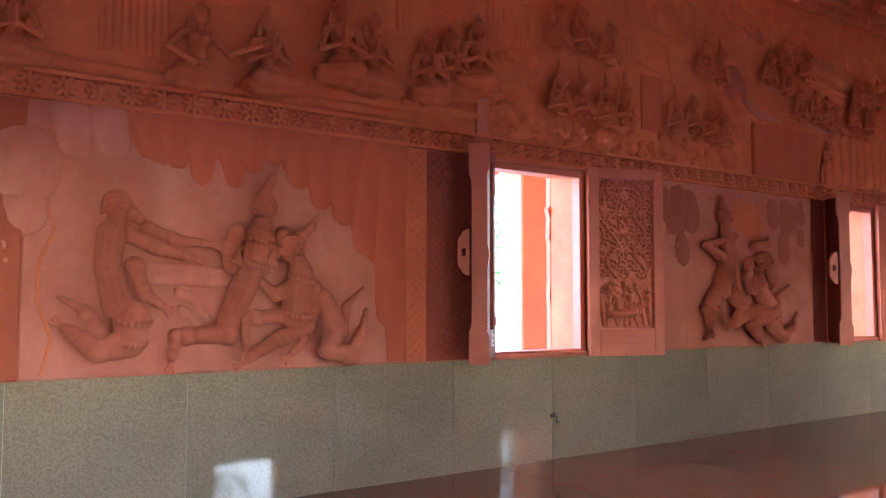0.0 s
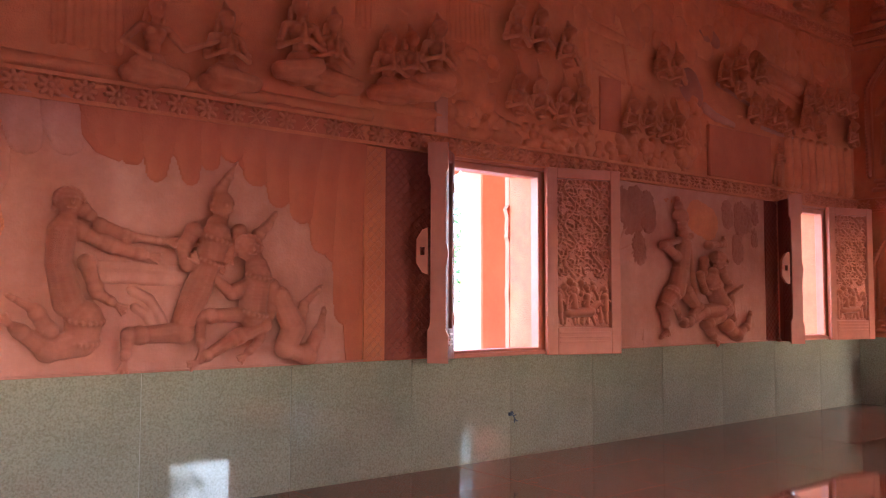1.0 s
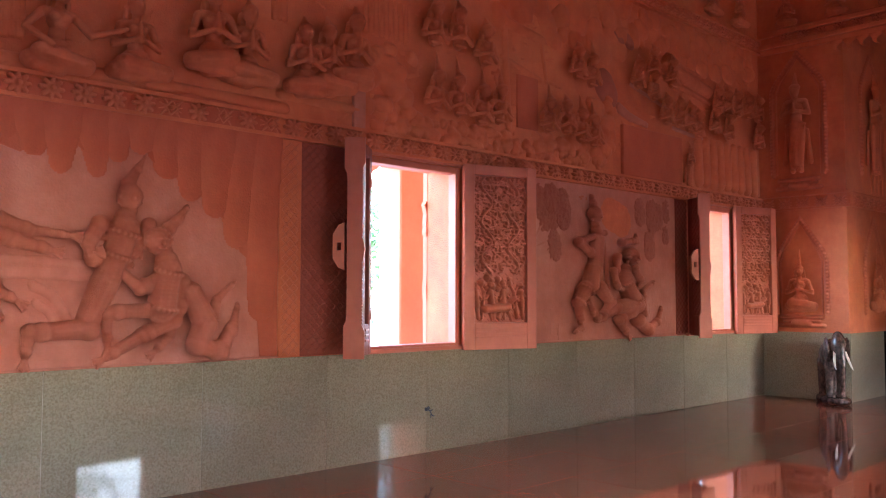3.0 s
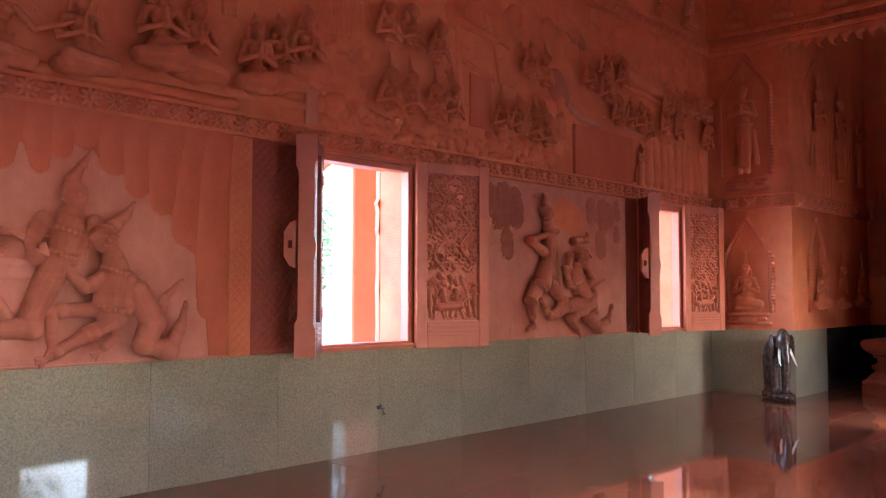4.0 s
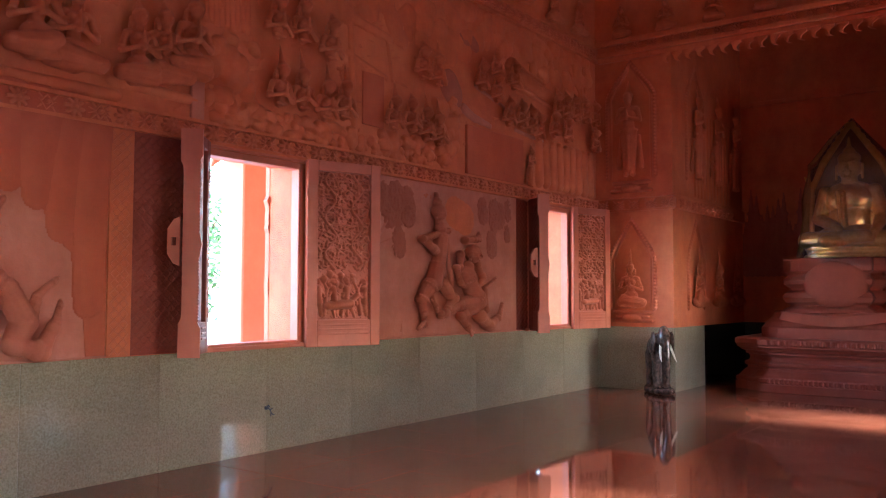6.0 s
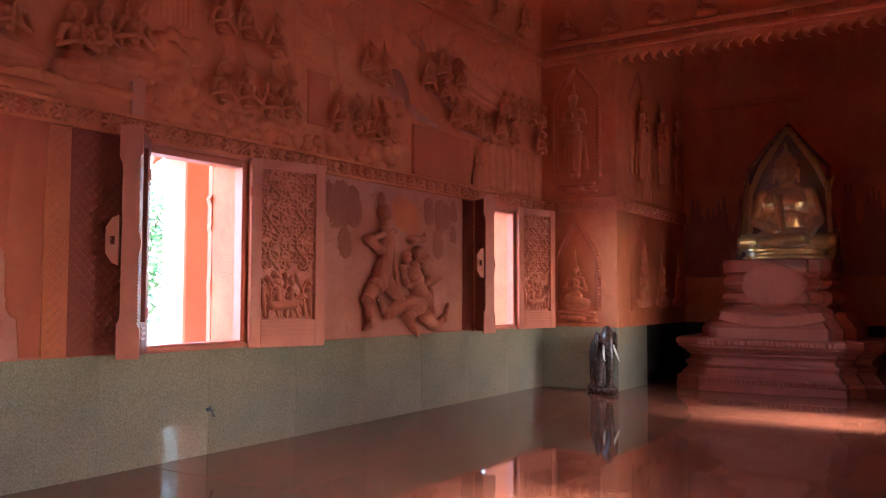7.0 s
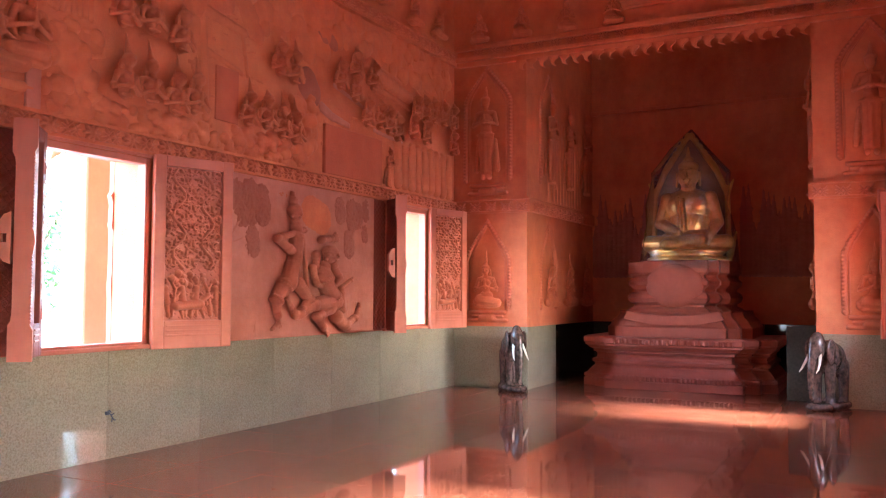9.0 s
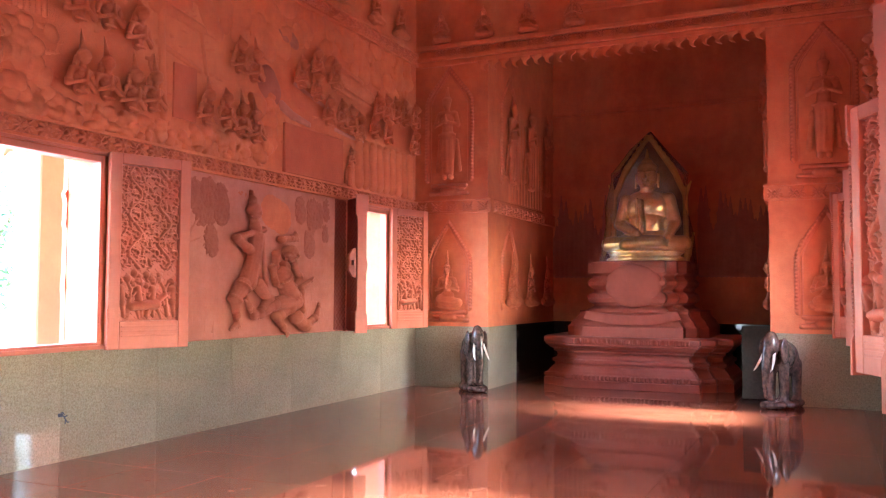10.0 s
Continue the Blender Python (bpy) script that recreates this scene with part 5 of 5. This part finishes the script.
    ob.matrix_basis = pose(XA if s > 0 else XA + 3.0, jamb, 3.1, 0, 0, turn)
    tagged(ob, "shallow straight clay folds in the recess", "relief")

# beam over the recess: stacked fillets, a row of knots, and a hanging fringe of pointed leaves
beam = thing("beam", pose(0, 0, 0), "red carved beam with a fringe of hanging pointed leaves", "beam", kind="structure")
for x0, z0, z1 in ((XA - 0.07, 5.27, 5.35), (XA - 0.12, 5.35, 5.42), (XA - 0.06, 5.42, 5.53), (XA - 0.13, 5.53, 5.61)):
    part("fillet", one_box(x0, XA + 0.01, WR + 0.003, WL - 0.075, z0, z1, bevel=0.012), CLAY, beam)
for k in range(24):
    piece("leaf_knot", KNOT, beam, pose(XA - 0.058, WR + 0.3 + k * 0.265, 5.475, 0, 0, -90))
tooth = bmesh.new()
prism(tooth, [(-0.085, 0.0), (0.085, 0.0), (0.085, -0.03), (0.06, -0.045), (0.045, -0.08), (0.035, -0.12), (0.0, -0.15), (-0.055, -0.165), (-0.02, -0.13), (-0.015, -0.09), (-0.045, -0.06), (-0.085, -0.035)], "x", -0.03, 0.0)
tooth = mesh_from(tooth, "fringe_leaf")
tooth.materials.append(CLAY)
for k in range(24):
    y = NY0 + 0.09 + k * (NY1 - NY0 + 0.08 - 0.1) / 23
    piece("fringe_leaf", tooth, beam, pose(XA - 0.035, y, 5.272))
for k in range(4):
    worshipper("kneel", 0, 0, 0.55, 0).matrix_basis = pose(XA, 5.55 - k * 0.75, 5.62, 0, 0, -90)
for z in (5.86, 5.98, 6.1):
    solid("trim", one_box(XA - 0.03, XA + 0.01, WR + 0.003, 3.4, z, z + 0.05, bevel=0.01), CLAY, kind="structure", label="thin clay moulding over the recess", category="trim")

# carved shapes on the wall beside the camera, seen edge-on
for x, z in ((12.2, 3.75), (11.6, 3.8), (12.3, 4.55), (11.4, 4.6), (10.6, 3.9), (9.6, 4.4), (8.4, 3.8)):
    worshipper("kneel", x, z, 0.60, WR, turn=180)
south = thing("south_band", pose(0, 0, 0), "carved red clay band on the wall beside the camera", "moulding", kind="structure")
part("band_moulding", one_box(5.0, XA - 0.07, WR - 0.01, WR + 0.05, 2.81, 3.02, bevel=0.015), CLAY, south)

# back of the recess: a ledge and low carved spires
solid("trim", one_box(XN - 0.05, XN + 0.01, NY0 + 0.005, NY1 - 0.005, 5.02, 5.10, bevel=0.01), CLAY, kind="structure", label="clay ledge across the back of the recess", category="trim")
for y0, y1, seed in ((3.25, 4.72, 1), (0.66, 1.95, 2)):
    r = random.Random(seed)
    limbs = []
    for k in range(15):
        u = (k + 0.5) / 15 * (y1 - y0)
        h = r.uniform(0.9, 1.7)
        limbs += [(u, 0.0, u, h * 0.7, 0.07, 0.06), (u, h * 0.7, u, h, 0.055, 0.008)]
        limbs += [(u - 0.05, h * q, u + 0.05, h * q, 0.022, 0.022, 0.03) for q in (0.25, 0.4, 0.55, 0.7)]
    me = relief_mesh("forest_relief", limbs, cell=0.015, depth=0.5, rough=0.01)
    me.materials.append(DARK_CLAY)
    ob = new("forest_relief", me)
    ob.matrix_basis = pose(XN, y1, 1.9, 0, 0, -90)
    tagged(ob, "row of dark spires carved on the back wall", "relief", "carved spires")

# ------------------------------------------------------------------ pedestal
CY = 2.67


def stepped_plan(halves, fronts, back, o):
    """A redented outline (x, y), pushed out by o: each half width starts at its own front line."""
    right = []
    for i, (w, f) in enumerate(zip(halves, fronts)):
        right.append((f - o, -(w + o)))
        if i + 1 < len(halves):
            right.append((fronts[i + 1] - o, -(w + o)))
    pts = [(x, CY + y) for x, y in right] + [(back, CY - halves[-1] - o), (back, CY + halves[-1] + o)]
    pts += [(x, CY - y) for x, y in right[::-1]]
    return pts


def tier(halves, fronts, back, profile):
    bm = bmesh.new()
    rings = [[bm.verts.new((x, y, z)) for x, y in stepped_plan(halves, fronts, back, o)] for o, z in profile]
    n = len(rings[0])
    for a, b in zip(rings, rings[1:]):
        for i in range(n):
            j = (i + 1) % n
            bm.faces.new((a[i], a[j], b[j], b[i]))
    bm.faces.new(rings[0])
    bm.faces.new(rings[-1])
    es = [e for e in bm.edges if len(e.link_faces) == 2]
    bmesh.ops.bevel(bm, geom=es, offset=0.006, segments=1, affect="EDGES")
    return bm


pedestal = thing("pedestal", pose(0, 0, 0), "tall stepped red clay pedestal with mouldings standing on the floor", "pedestal")
base_tier = part("base_tier", tier((1.07, 1.29, 1.53), (13.57, 13.78, 13.96), 15.6,
     [(0, 0), (0, 0.12), (-0.025, 0.135), (-0.005, 0.15), (-0.005, 0.20), (-0.05, 0.215), (-0.07, 0.25), (-0.12, 0.31), (-0.15, 0.33), (-0.15, 0.37), (-0.115, 0.385), (-0.115, 0.435),
      (-0.17, 0.455), (-0.185, 0.50), (-0.17, 0.545), (-0.13, 0.56), (-0.13, 0.60), (-0.08, 0.62), (-0.05, 0.66), (-0.02, 0.675), (-0.02, 0.71), (0.0, 0.72), (0.0, 0.80), (-0.04, 0.825)]), PEDESTAL_SHADE, pedestal)
part("middle_tier", tier((0.78, 0.96, 1.12), (13.78, 13.96, 14.14), 15.55,
     [(0.03, 0.80), (0.03, 0.98), (0.0, 1.01), (-0.03, 1.07), (-0.10, 1.14), (-0.13, 1.20), (-0.13, 1.24)]), PEDESTAL_SHADE, pedestal)
part("throne_tier", tier((0.46, 0.62, 0.76), (13.94, 14.08, 14.22), 15.5,
     [(0.10, 1.22), (0.06, 1.27), (-0.02, 1.31), (-0.03, 1.34), (0.04, 1.38), (0.07, 1.45), (0.04, 1.52), (-0.03, 1.56), (-0.02, 1.60), (0.05, 1.66), (0.06, 1.72), (0.0, 1.78),
      (0.0, 1.82), (0.05, 1.86), (0.05, 2.04), (0.03, 2.06)]), PEDESTAL_SHADE, pedestal)
face = bmesh.new()
bmesh.ops.create_uvsphere(face, u_segments=32, v_segments=16, radius=1.0)
bmesh.ops.scale(face, vec=(0.10, 0.46, 0.36), verts=face.verts)
bmesh.ops.translate(face, vec=(13.92, CY, 1.66), verts=face.verts)
part("boss", face, PEDESTAL_SHADE, pedestal, "smooth bulging clay shield", smooth=True)
cloth = bmesh.new()
pts_top, pts_low = [], []
for k in range(17):
    t = k / 16 * 2 - 1
    pts_top.append((CY + t * 0.72, 1.17 + 0.07 * t * t))
    pts_low.append((CY + t * 0.78, 1.02 + 0.10 * t * t))
prism(cloth, pts_top + pts_low[::-1], "x", 13.72, 13.80)
part("swag", cloth, PEDESTAL_SHADE, pedestal)
me = relief_mesh("dentil", [(0, 0, 0, 0.045, 0.026, 0.02)], cell=0.009, depth=0.7)
me.materials.append(PEDESTAL_SHADE)
for k in range(27):
    piece("dentil", me, base_tier, pose(13.566, CY - 0.91 + 0.07 * k, 0.735, 0, 0, -90))
    piece("dentil", me, base_tier, pose(13.572, CY - 0.91 + 0.07 * k, 0.150, 0, 0, -90))


# seated golden image, in its own axes: -x is forward
lotus = bmesh.new()
rings = []
for r, z in ((0.66, 0.0), (0.70, 0.03), (0.68, 0.06), (0.60, 0.085), (0.62, 0.11), (0.69, 0.15), (0.66, 0.175)):
    rings.append([lotus.verts.new((r * 0.62 * math.cos(a), r * math.sin(a), z)) for a in [2 * math.pi * k / 40 for k in range(40)]])
for a, b in zip(rings, rings[1:]):
    for i in range(40):
        lotus.faces.new((a[i], a[(i + 1) % 40], b[(i + 1) % 40], b[i]))
lotus.faces.new(rings[0])
lotus.faces.new(rings[-1])
gold_base = solid("lotus_base", lotus, GOLD, smooth=True, label="low gilded lotus base on the clay pedestal", category="statue base")
gold_base.matrix_basis = pose(14.45, CY - 0.10, 2.06) @ Matrix.Diagonal((1, 0.94, 1, 1))
BODY = [("bar", (-0.16, -0.58, 0.13), (-0.36, 0.28, 0.10), 0.13, 0.10), ("bar", (-0.16, 0.58, 0.13), (-0.38, -0.25, 0.16), 0.13, 0.10),
        ("ball", (0.0, 0, 0.18), (0.30, 0.48, 0.20)), ("ball", (0.0, 0, 0.45), (0.21, 0.29, 0.36)), ("ball", (0.0, 0, 0.72), (0.21, 0.35, 0.26)), ("ball", (0.02, 0, 0.88), (0.14, 0.30, 0.12)),
        ("bar", (0.02, -0.33, 0.84), (0.0, -0.44, 0.46), 0.115, 0.10), ("bar", (0.0, -0.44, 0.46), (-0.28, -0.36, 0.22), 0.10, 0.06), ("bar", (-0.28, -0.36, 0.24), (-0.36, -0.33, 0.10), 0.055, 0.035),
        ("bar", (0.02, 0.33, 0.84), (0.0, 0.44, 0.46), 0.115, 0.10), ("bar", (0.0, 0.44, 0.46), (-0.30, 0.10, 0.28), 0.10, 0.06), ("bar", (0.06, -0.34, 0.44), (0.06, 0.34, 0.44), 0.13, 0.13),
        ("bar", (-0.20, 0.06, 0.80), (-0.215, 0.03, 0.34), 0.035, 0.035), ("bar", (-0.19, 0.14, 0.84), (-0.20, 0.10, 0.36), 0.022, 0.022),
        ("bar", (0.02, 0, 0.92), (0.0, 0, 1.04), 0.125, 0.115), ("ball", (-0.02, 0, 1.20), (0.175, 0.165, 0.20)), ("ball", (-0.05, 0, 1.08), (0.12, 0.11, 0.085)),
        ("bar", (-0.195, 0, 1.25), (-0.215, 0, 1.165), 0.016, 0.028), ("bar", (-0.165, -0.11, 1.275), (-0.19, -0.03, 1.262), 0.016, 0.016), ("bar", (-0.165, 0.11, 1.275), (-0.19, 0.03, 1.262), 0.016, 0.016),
        ("ball", (-0.17, -0.07, 1.235), (0.022, 0.035, 0.015)), ("ball", (-0.17, 0.07, 1.235), (0.022, 0.035, 0.015)), ("bar", (-0.18, -0.045, 1.112), (-0.18, 0.045, 1.112), 0.016, 0.016),
        ("bar", (-0.172, -0.035, 1.088), (-0.172, 0.035, 1.088), 0.016, 0.016), ("ball", (-0.15, 0, 1.04), (0.04, 0.05, 0.03)),
        ("ball", (0.02, 0, 1.34), (0.165, 0.165, 0.11)), ("ball", (0.02, 0, 1.44), (0.09, 0.09, 0.07)), ("bar", (0.02, 0, 1.46), (0.02, 0, 1.66), 0.05, 0.014),
        ("bar", (0.02, -0.175, 1.24), (0.0, -0.18, 1.04), 0.026, 0.022), ("bar", (0.02, 0.175, 1.24), (0.0, 0.18, 1.04), 0.026, 0.022)]
image = new("golden_statue", fused(BODY, 0.0125))
image.data.materials.append(GOLD)
image.matrix_basis = pose(14.45, CY - 0.13, 2.21) @ Matrix.Diagonal((1.05, 1.05, 1.06, 1))
tagged(image, "gilded seated statue with crossed legs on a lotus base", "statue")

# gilded pointed arch behind the image
arch = []
for s in (-1, 1):
    arch += [("bar", (0, s * 0.62, 0.0), (0, s * 0.60, 1.0), 0.05, 0.05), ("bar", (0, s * 0.60, 1.0), (0, s * 0.42, 1.38), 0.05, 0.055), ("bar", (0, s * 0.42, 1.38), (0, 0, 1.92), 0.06, 0.035),
             ("bar", (0, s * 0.60, 1.0), (0, s * 0.70, 1.2), 0.05, 0.02), ("bar", (0, s * 0.64, 0.1), (0, s * 0.74, 0.42), 0.06, 0.02)]
    for k in range(6):
        t = (k + 0.5) / 6
        arch.append(("ball", (0, s * 0.42 * (1 - t), 1.38 + 0.54 * t + 0.03), (0.04, 0.05, 0.06)))
halo = new("gilded_arch", fused(arch, 0.02))
halo.data.materials.append(GOLD)
halo.matrix_basis = pose(14.78, CY - 0.10, 2.075) @ Matrix.Diagonal((1, 1.0, 1.12, 1))
tagged(halo, "gilded pointed arch with flame edge behind the statue", "statue arch")

# added plate: fills the arch with the dull gold tone of the plastic film
plate = bmesh.new()
outline = [(-0.60, 0.0), (-0.60, 1.08), (-0.44, 1.46), (-0.24, 1.76), (0.0, 2.08), (0.24, 1.76), (0.44, 1.46), (0.60, 1.08), (0.60, 0.0)]
prism(plate, outline, "x", 0.0, 0.03)
back = solid("fill_plate", plate, FILL_GOLD, label="thin pointed plate added in the arch for the film's tone", category="statue arch")
back.matrix_basis = pose(14.80, CY - 0.10, 2.075)

# clear plastic sheet drawn over the statue
sheet = bmesh.new()
rows = []
for half, z, x0, x1 in ((0.78, 1.93, 13.89, 15.14), (0.76, 2.12, 13.90, 15.14), (0.70, 2.5, 13.93, 15.12), (0.64, 3.0, 14.01, 15.11), (0.61, 3.42, 14.11, 15.09), (0.62, 3.56, 14.17, 15.09), (0.57, 3.62, 14.21, 15.09), (0.30, 3.96, 14.39, 15.05), (0.02, 4.32, 14.79, 14.89)):
    ring = []
    for k in range(36):
        a = 2 * math.pi * k / 36
        wob = 1 + 0.05 * math.sin(3 * a + z * 5) + 0.03 * math.sin(7 * a + z * 9)
        cx, rx = (x0 + x1) / 2, (x1 - x0) / 2
        e = 0.55
        ring.append(sheet.verts.new((cx + rx * wob * math.copysign(abs(math.cos(a)) ** e, math.cos(a)), CY - 0.12 + half * wob * math.copysign(abs(math.sin(a)) ** e, math.sin(a)), z)))
    rows.append(ring)
for a, b in zip(rows, rows[1:]):
    for i in range(36):
        sheet.faces.new((a[i], a[(i + 1) % 36], b[(i + 1) % 36], b[i]))
sheet.faces.new(rows[-1])
wrap = solid("plastic_sheet", sheet, FILM, smooth=True, label="clear crumpled plastic sheet draped over the golden statue", category="plastic sheet")
wrap.visible_shadow = False


# ------------------------------------------------------------------ carved elephants
def elephant(m, label):
    """Standing on a rough oval base; -x is forward, about one metre high."""
    blobs = [("ball", (0.12, 0, 0.66), (0.30, 0.19, 0.22)), ("ball", (0.30, 0, 0.62), (0.20, 0.18, 0.22)), ("ball", (-0.22, 0, 0.80), (0.16, 0.14, 0.17)), ("ball", (-0.20, 0, 0.90), (0.10, 0.10, 0.09)),
             ("bar", (-0.32, 0, 0.76), (-0.40, 0, 0.52), 0.085, 0.065), ("bar", (-0.40, 0, 0.52), (-0.41, 0.01, 0.28), 0.065, 0.042), ("bar", (-0.41, 0.01, 0.28), (-0.36, 0.03, 0.17), 0.042, 0.034),
             ("ball", (-0.12, 0.19, 0.74), (0.13, 0.04, 0.17)), ("ball", (-0.12, -0.19, 0.74), (0.13, 0.04, 0.17)), ("bar", (0.49, 0, 0.66), (0.53, 0.02, 0.34), 0.025, 0.016)]
    for x, y in ((-0.06, 0.11), (-0.02, -0.11), (0.33, 0.11), (0.37, -0.11)):
        blobs += [("bar", (x, y, 0.55), (x + 0.01, y, 0.12), 0.10, 0.072), ("ball", (x - 0.01, y, 0.115), (0.085, 0.08, 0.04))]
    for k in range(11):
        a = 2 * math.pi * k / 11
        blobs.append(("ball", (0.10 + 0.42 * math.cos(a), 0.17 * math.sin(a), 0.05), (0.13, 0.10, 0.055)))
    blobs.append(("ball", (0.1, 0, 0.055), (0.45, 0.2, 0.05)))
    me = fused(blobs, 0.017, 2)
    bm = bmesh.new()
    bm.from_mesh(me)
    for s in (-1, 1):
        prev = None
        path = [(-0.29, s * 0.10, 0.70), (-0.36, s * 0.13, 0.60), (-0.43, s * 0.145, 0.53), (-0.50, s * 0.15, 0.49)]
        for k, c in enumerate(path):
            r = (0.026, 0.024, 0.018, 0.006)[k]
            ring = [bm.verts.new((c[0] + 0.6 * r * math.cos(q), c[1] + r * math.sin(q), c[2] + r * math.cos(q))) for q in [2 * math.pi * j / 10 for j in range(10)]]
            if prev:
                for j in range(10):
                    f = bm.faces.new((prev[j], prev[(j + 1) % 10], ring[(j + 1) % 10], ring[j]))
                    f.material_index, f.smooth = 1, True
            prev = ring
    bm.to_mesh(me)
    bm.free()
    me.materials.append(EBONY)
    me.materials.append(IVORY)
    ob = new("elephant_statue", me)
    ob.matrix_basis = m
    return tagged(ob, label, "elephant statue", "elephant statues")


elephant(pose(12.42, 4.84, 0.0, 0, 0, 40) @ Matrix.Diagonal((0.8, 0.74, 1.04, 1)), "dark polished wooden elephant statue with white tusks facing forward")
elephant(pose(12.42, 0.42, 0.0, 0, 0, -28) @ Matrix.Diagonal((0.78, 0.80, 1.04, 1)), "dark polished wooden elephant statue with white tusks turned sideways")

# small dark clip with loose wires on the terrazzo
clip = bmesh.new()
box(clip, -0.045, -0.005, -0.03, 0.0, -0.005, 0.028, bevel=0.006)
for pts in ([(-0.01, 0.01), (0.03, -0.01), (0.05, 0.0)], [(0.01, 0.0), (0.035, -0.035), (0.03, -0.075)], [(0.03, -0.03), (0.055, -0.06), (0.075, -0.062)], [(-0.02, 0.02), (0.0, 0.035), (0.02, 0.012)]):
    for (a, b), (c, d) in zip(pts, pts[1:]):
        v = Vector((c - a, 0, d - b))
        r = bmesh.ops.create_cone(clip, cap_ends=True, segments=8, radius1=0.0055, radius2=0.005, depth=v.length)
        bmesh.ops.transform(clip, matrix=Matrix.Translation(((a + c) / 2, -0.012, (b + d) / 2)) @ v.to_track_quat("Z", "Y").to_matrix().to_4x4(), verts=r["verts"])
cl = solid("cable_clip", clip, INK, label="small blue-black cable clip with loose wires on the slab", category="cable clip")
cl.matrix_basis = pose(5.65, WL - 0.022, 0.405)

# ------------------------------------------------------------------ outside
def column(x, y, h=4.6):
    root = thing("column", pose(x, y, -0.25), "orange-red rendered veranda column outside the window", "column", "veranda columns")
    part("shaft", one_box(-0.22, 0.22, -0.22, 0.22, 0.3, h, bevel=0.02), OUTER, root)
    part("base", one_box(-0.30, 0.30, -0.30, 0.30, 0.0, 0.30, bevel=0.03), OUTER, root)
    part("capital", one_box(-0.30, 0.30, -0.30, 0.30, h, h + 0.25, bevel=0.04), OUTER, root)
    return root


for x, y in ((7.38, 8.4), (1.7, 8.4), (13.4, 8.4), (7.6, -3.2), (1.7, -3.2), (13.4, -3.2)):
    column(x, y)
for i, (a, b) in enumerate(LEFT_WINDOWS):
    # wavy outer surround of the opening
    bm = bmesh.new()
    inner = [(b, SILL - 0.05)]
    wave = []
    for k in range(40):
        z = SILL - 0.05 + (HEAD + 0.1 - SILL) * k / 39
        wave.append((b - 0.004 - 0.010 * max(0, math.sin(z * 9)) ** 3 - 0.035 * max(0, math.sin((z - 2.0) * 16)) * (2.15 < z < 2.5), z))
    prism(bm, wave + [(b + 0.12, HEAD + 0.05), (b + 0.12, SILL - 0.05)], "y", WL + THICK + 0.001, WL + THICK + 0.06)
    solid("trim", bm, OUTER, kind="structure", label="wavy outdoor surround of the window", category="trim")


def leafy_tree(x, y, h, spread, seed):
    r = random.Random(seed)
    root = thing("tree", pose(x, y, -0.25), "green broad-leaved tree standing outside in sunlight", "tree", "trees outside")
    bm = bmesh.new()
    tips = []

    def limb(a, b, ra, rb):
        v = Vector(b) - Vector(a)
        q = bmesh.ops.create_cone(bm, cap_ends=False, segments=8, radius1=ra, radius2=rb, depth=v.length)
        bmesh.ops.transform(bm, matrix=Matrix.Translation((Vector(a) + Vector(b)) / 2) @ v.to_track_quat("Z", "Y").to_matrix().to_4x4(), verts=q["verts"])

    limb((0, 0, 0), (0.1, 0, h * 0.45), 0.16, 0.11)
    for k in range(9):
        a = k * 2.4
        base = (0.1, 0, h * (0.28 + 0.02 * k))
        tip = (spread * 0.7 * math.cos(a), spread * 0.7 * math.sin(a), h * (0.45 + 0.055 * k))
        limb(base, tip, 0.07, 0.025)
        tips.append(tip)
    part("trunk", bm, BARK, root, smooth=True)
    verts, faces = [], []
    for tip in tips:
        for _ in range(260):
            c = Vector(tip) + Vector([r.gauss(0, spread * 0.26) for _ in range(3)])
            u = Vector([r.uniform(-1, 1) for _ in range(3)]).normalized() * r.uniform(0.07, 0.14)
            w = u.orthogonal().normalized() * r.uniform(0.03, 0.06)
            i = len(verts)
            verts += [tuple(c - u), tuple(c + w), tuple(c + u), tuple(c - w)]
            faces.append((i, i + 1, i + 2, i + 3))
    me = bpy.data.meshes.new("crown")
    me.from_pydata(verts, [], faces)
    me.materials.append(LEAF)
    piece("crown", me, root, pose(0, 0, 0))
    return root


leafy_tree(11.2, 15.2, 4.6, 1.3, 1)
leafy_tree(8.6, 17.5, 5.2, 1.6, 2)
leafy_tree(24.5, 16.5, 5.0, 1.6, 3)
leafy_tree(6.4, -8.5, 4.8, 1.7, 4)
leafy_tree(12.6, -8.0, 5.0, 1.7, 5)
# two more trees out of view, added to screen the low bright sky
for k, x in enumerate((2.6, 16.4)):
    leafy_tree(x, -9.4 + 0.5 * (k % 2), 5.4, 2.0, 6 + k)

# carved ornament hanging under the veranda edge
drop = new("eave_ornament", fused([("ball", (0, 0, 0.05), (0.10, 0.09, 0.12)), ("ball", (0.05, 0, -0.06), (0.075, 0.07, 0.085)), ("bar", (0.04, 0, -0.08), (-0.02, 0, -0.19), 0.05, 0.025),
                                    ("bar", (0, 0, 0.1), (0.0, 0, 1.18), 0.025, 0.025)], 0.016))
drop.data.materials.append(OUTER)
drop.matrix_basis = pose(6.93, 8.5, 3.29)
tagged(drop, "curled red ornament hanging under the veranda roof", "ornament")

# dark polished slab standing against the pier beside the pedestal
slab = bmesh.new()
box(slab, -0.02, 0.02, 0.0, 0.42, 0.0, 1.06, bevel=0.006)
board = solid("stone_slab", slab, BLACK_STONE_SHADE, label="dark polished stone slab standing beside the pedestal", category="stone slab")
board.matrix_basis = pose(13.25, 0.54, 0.0, 0, 4, 0)
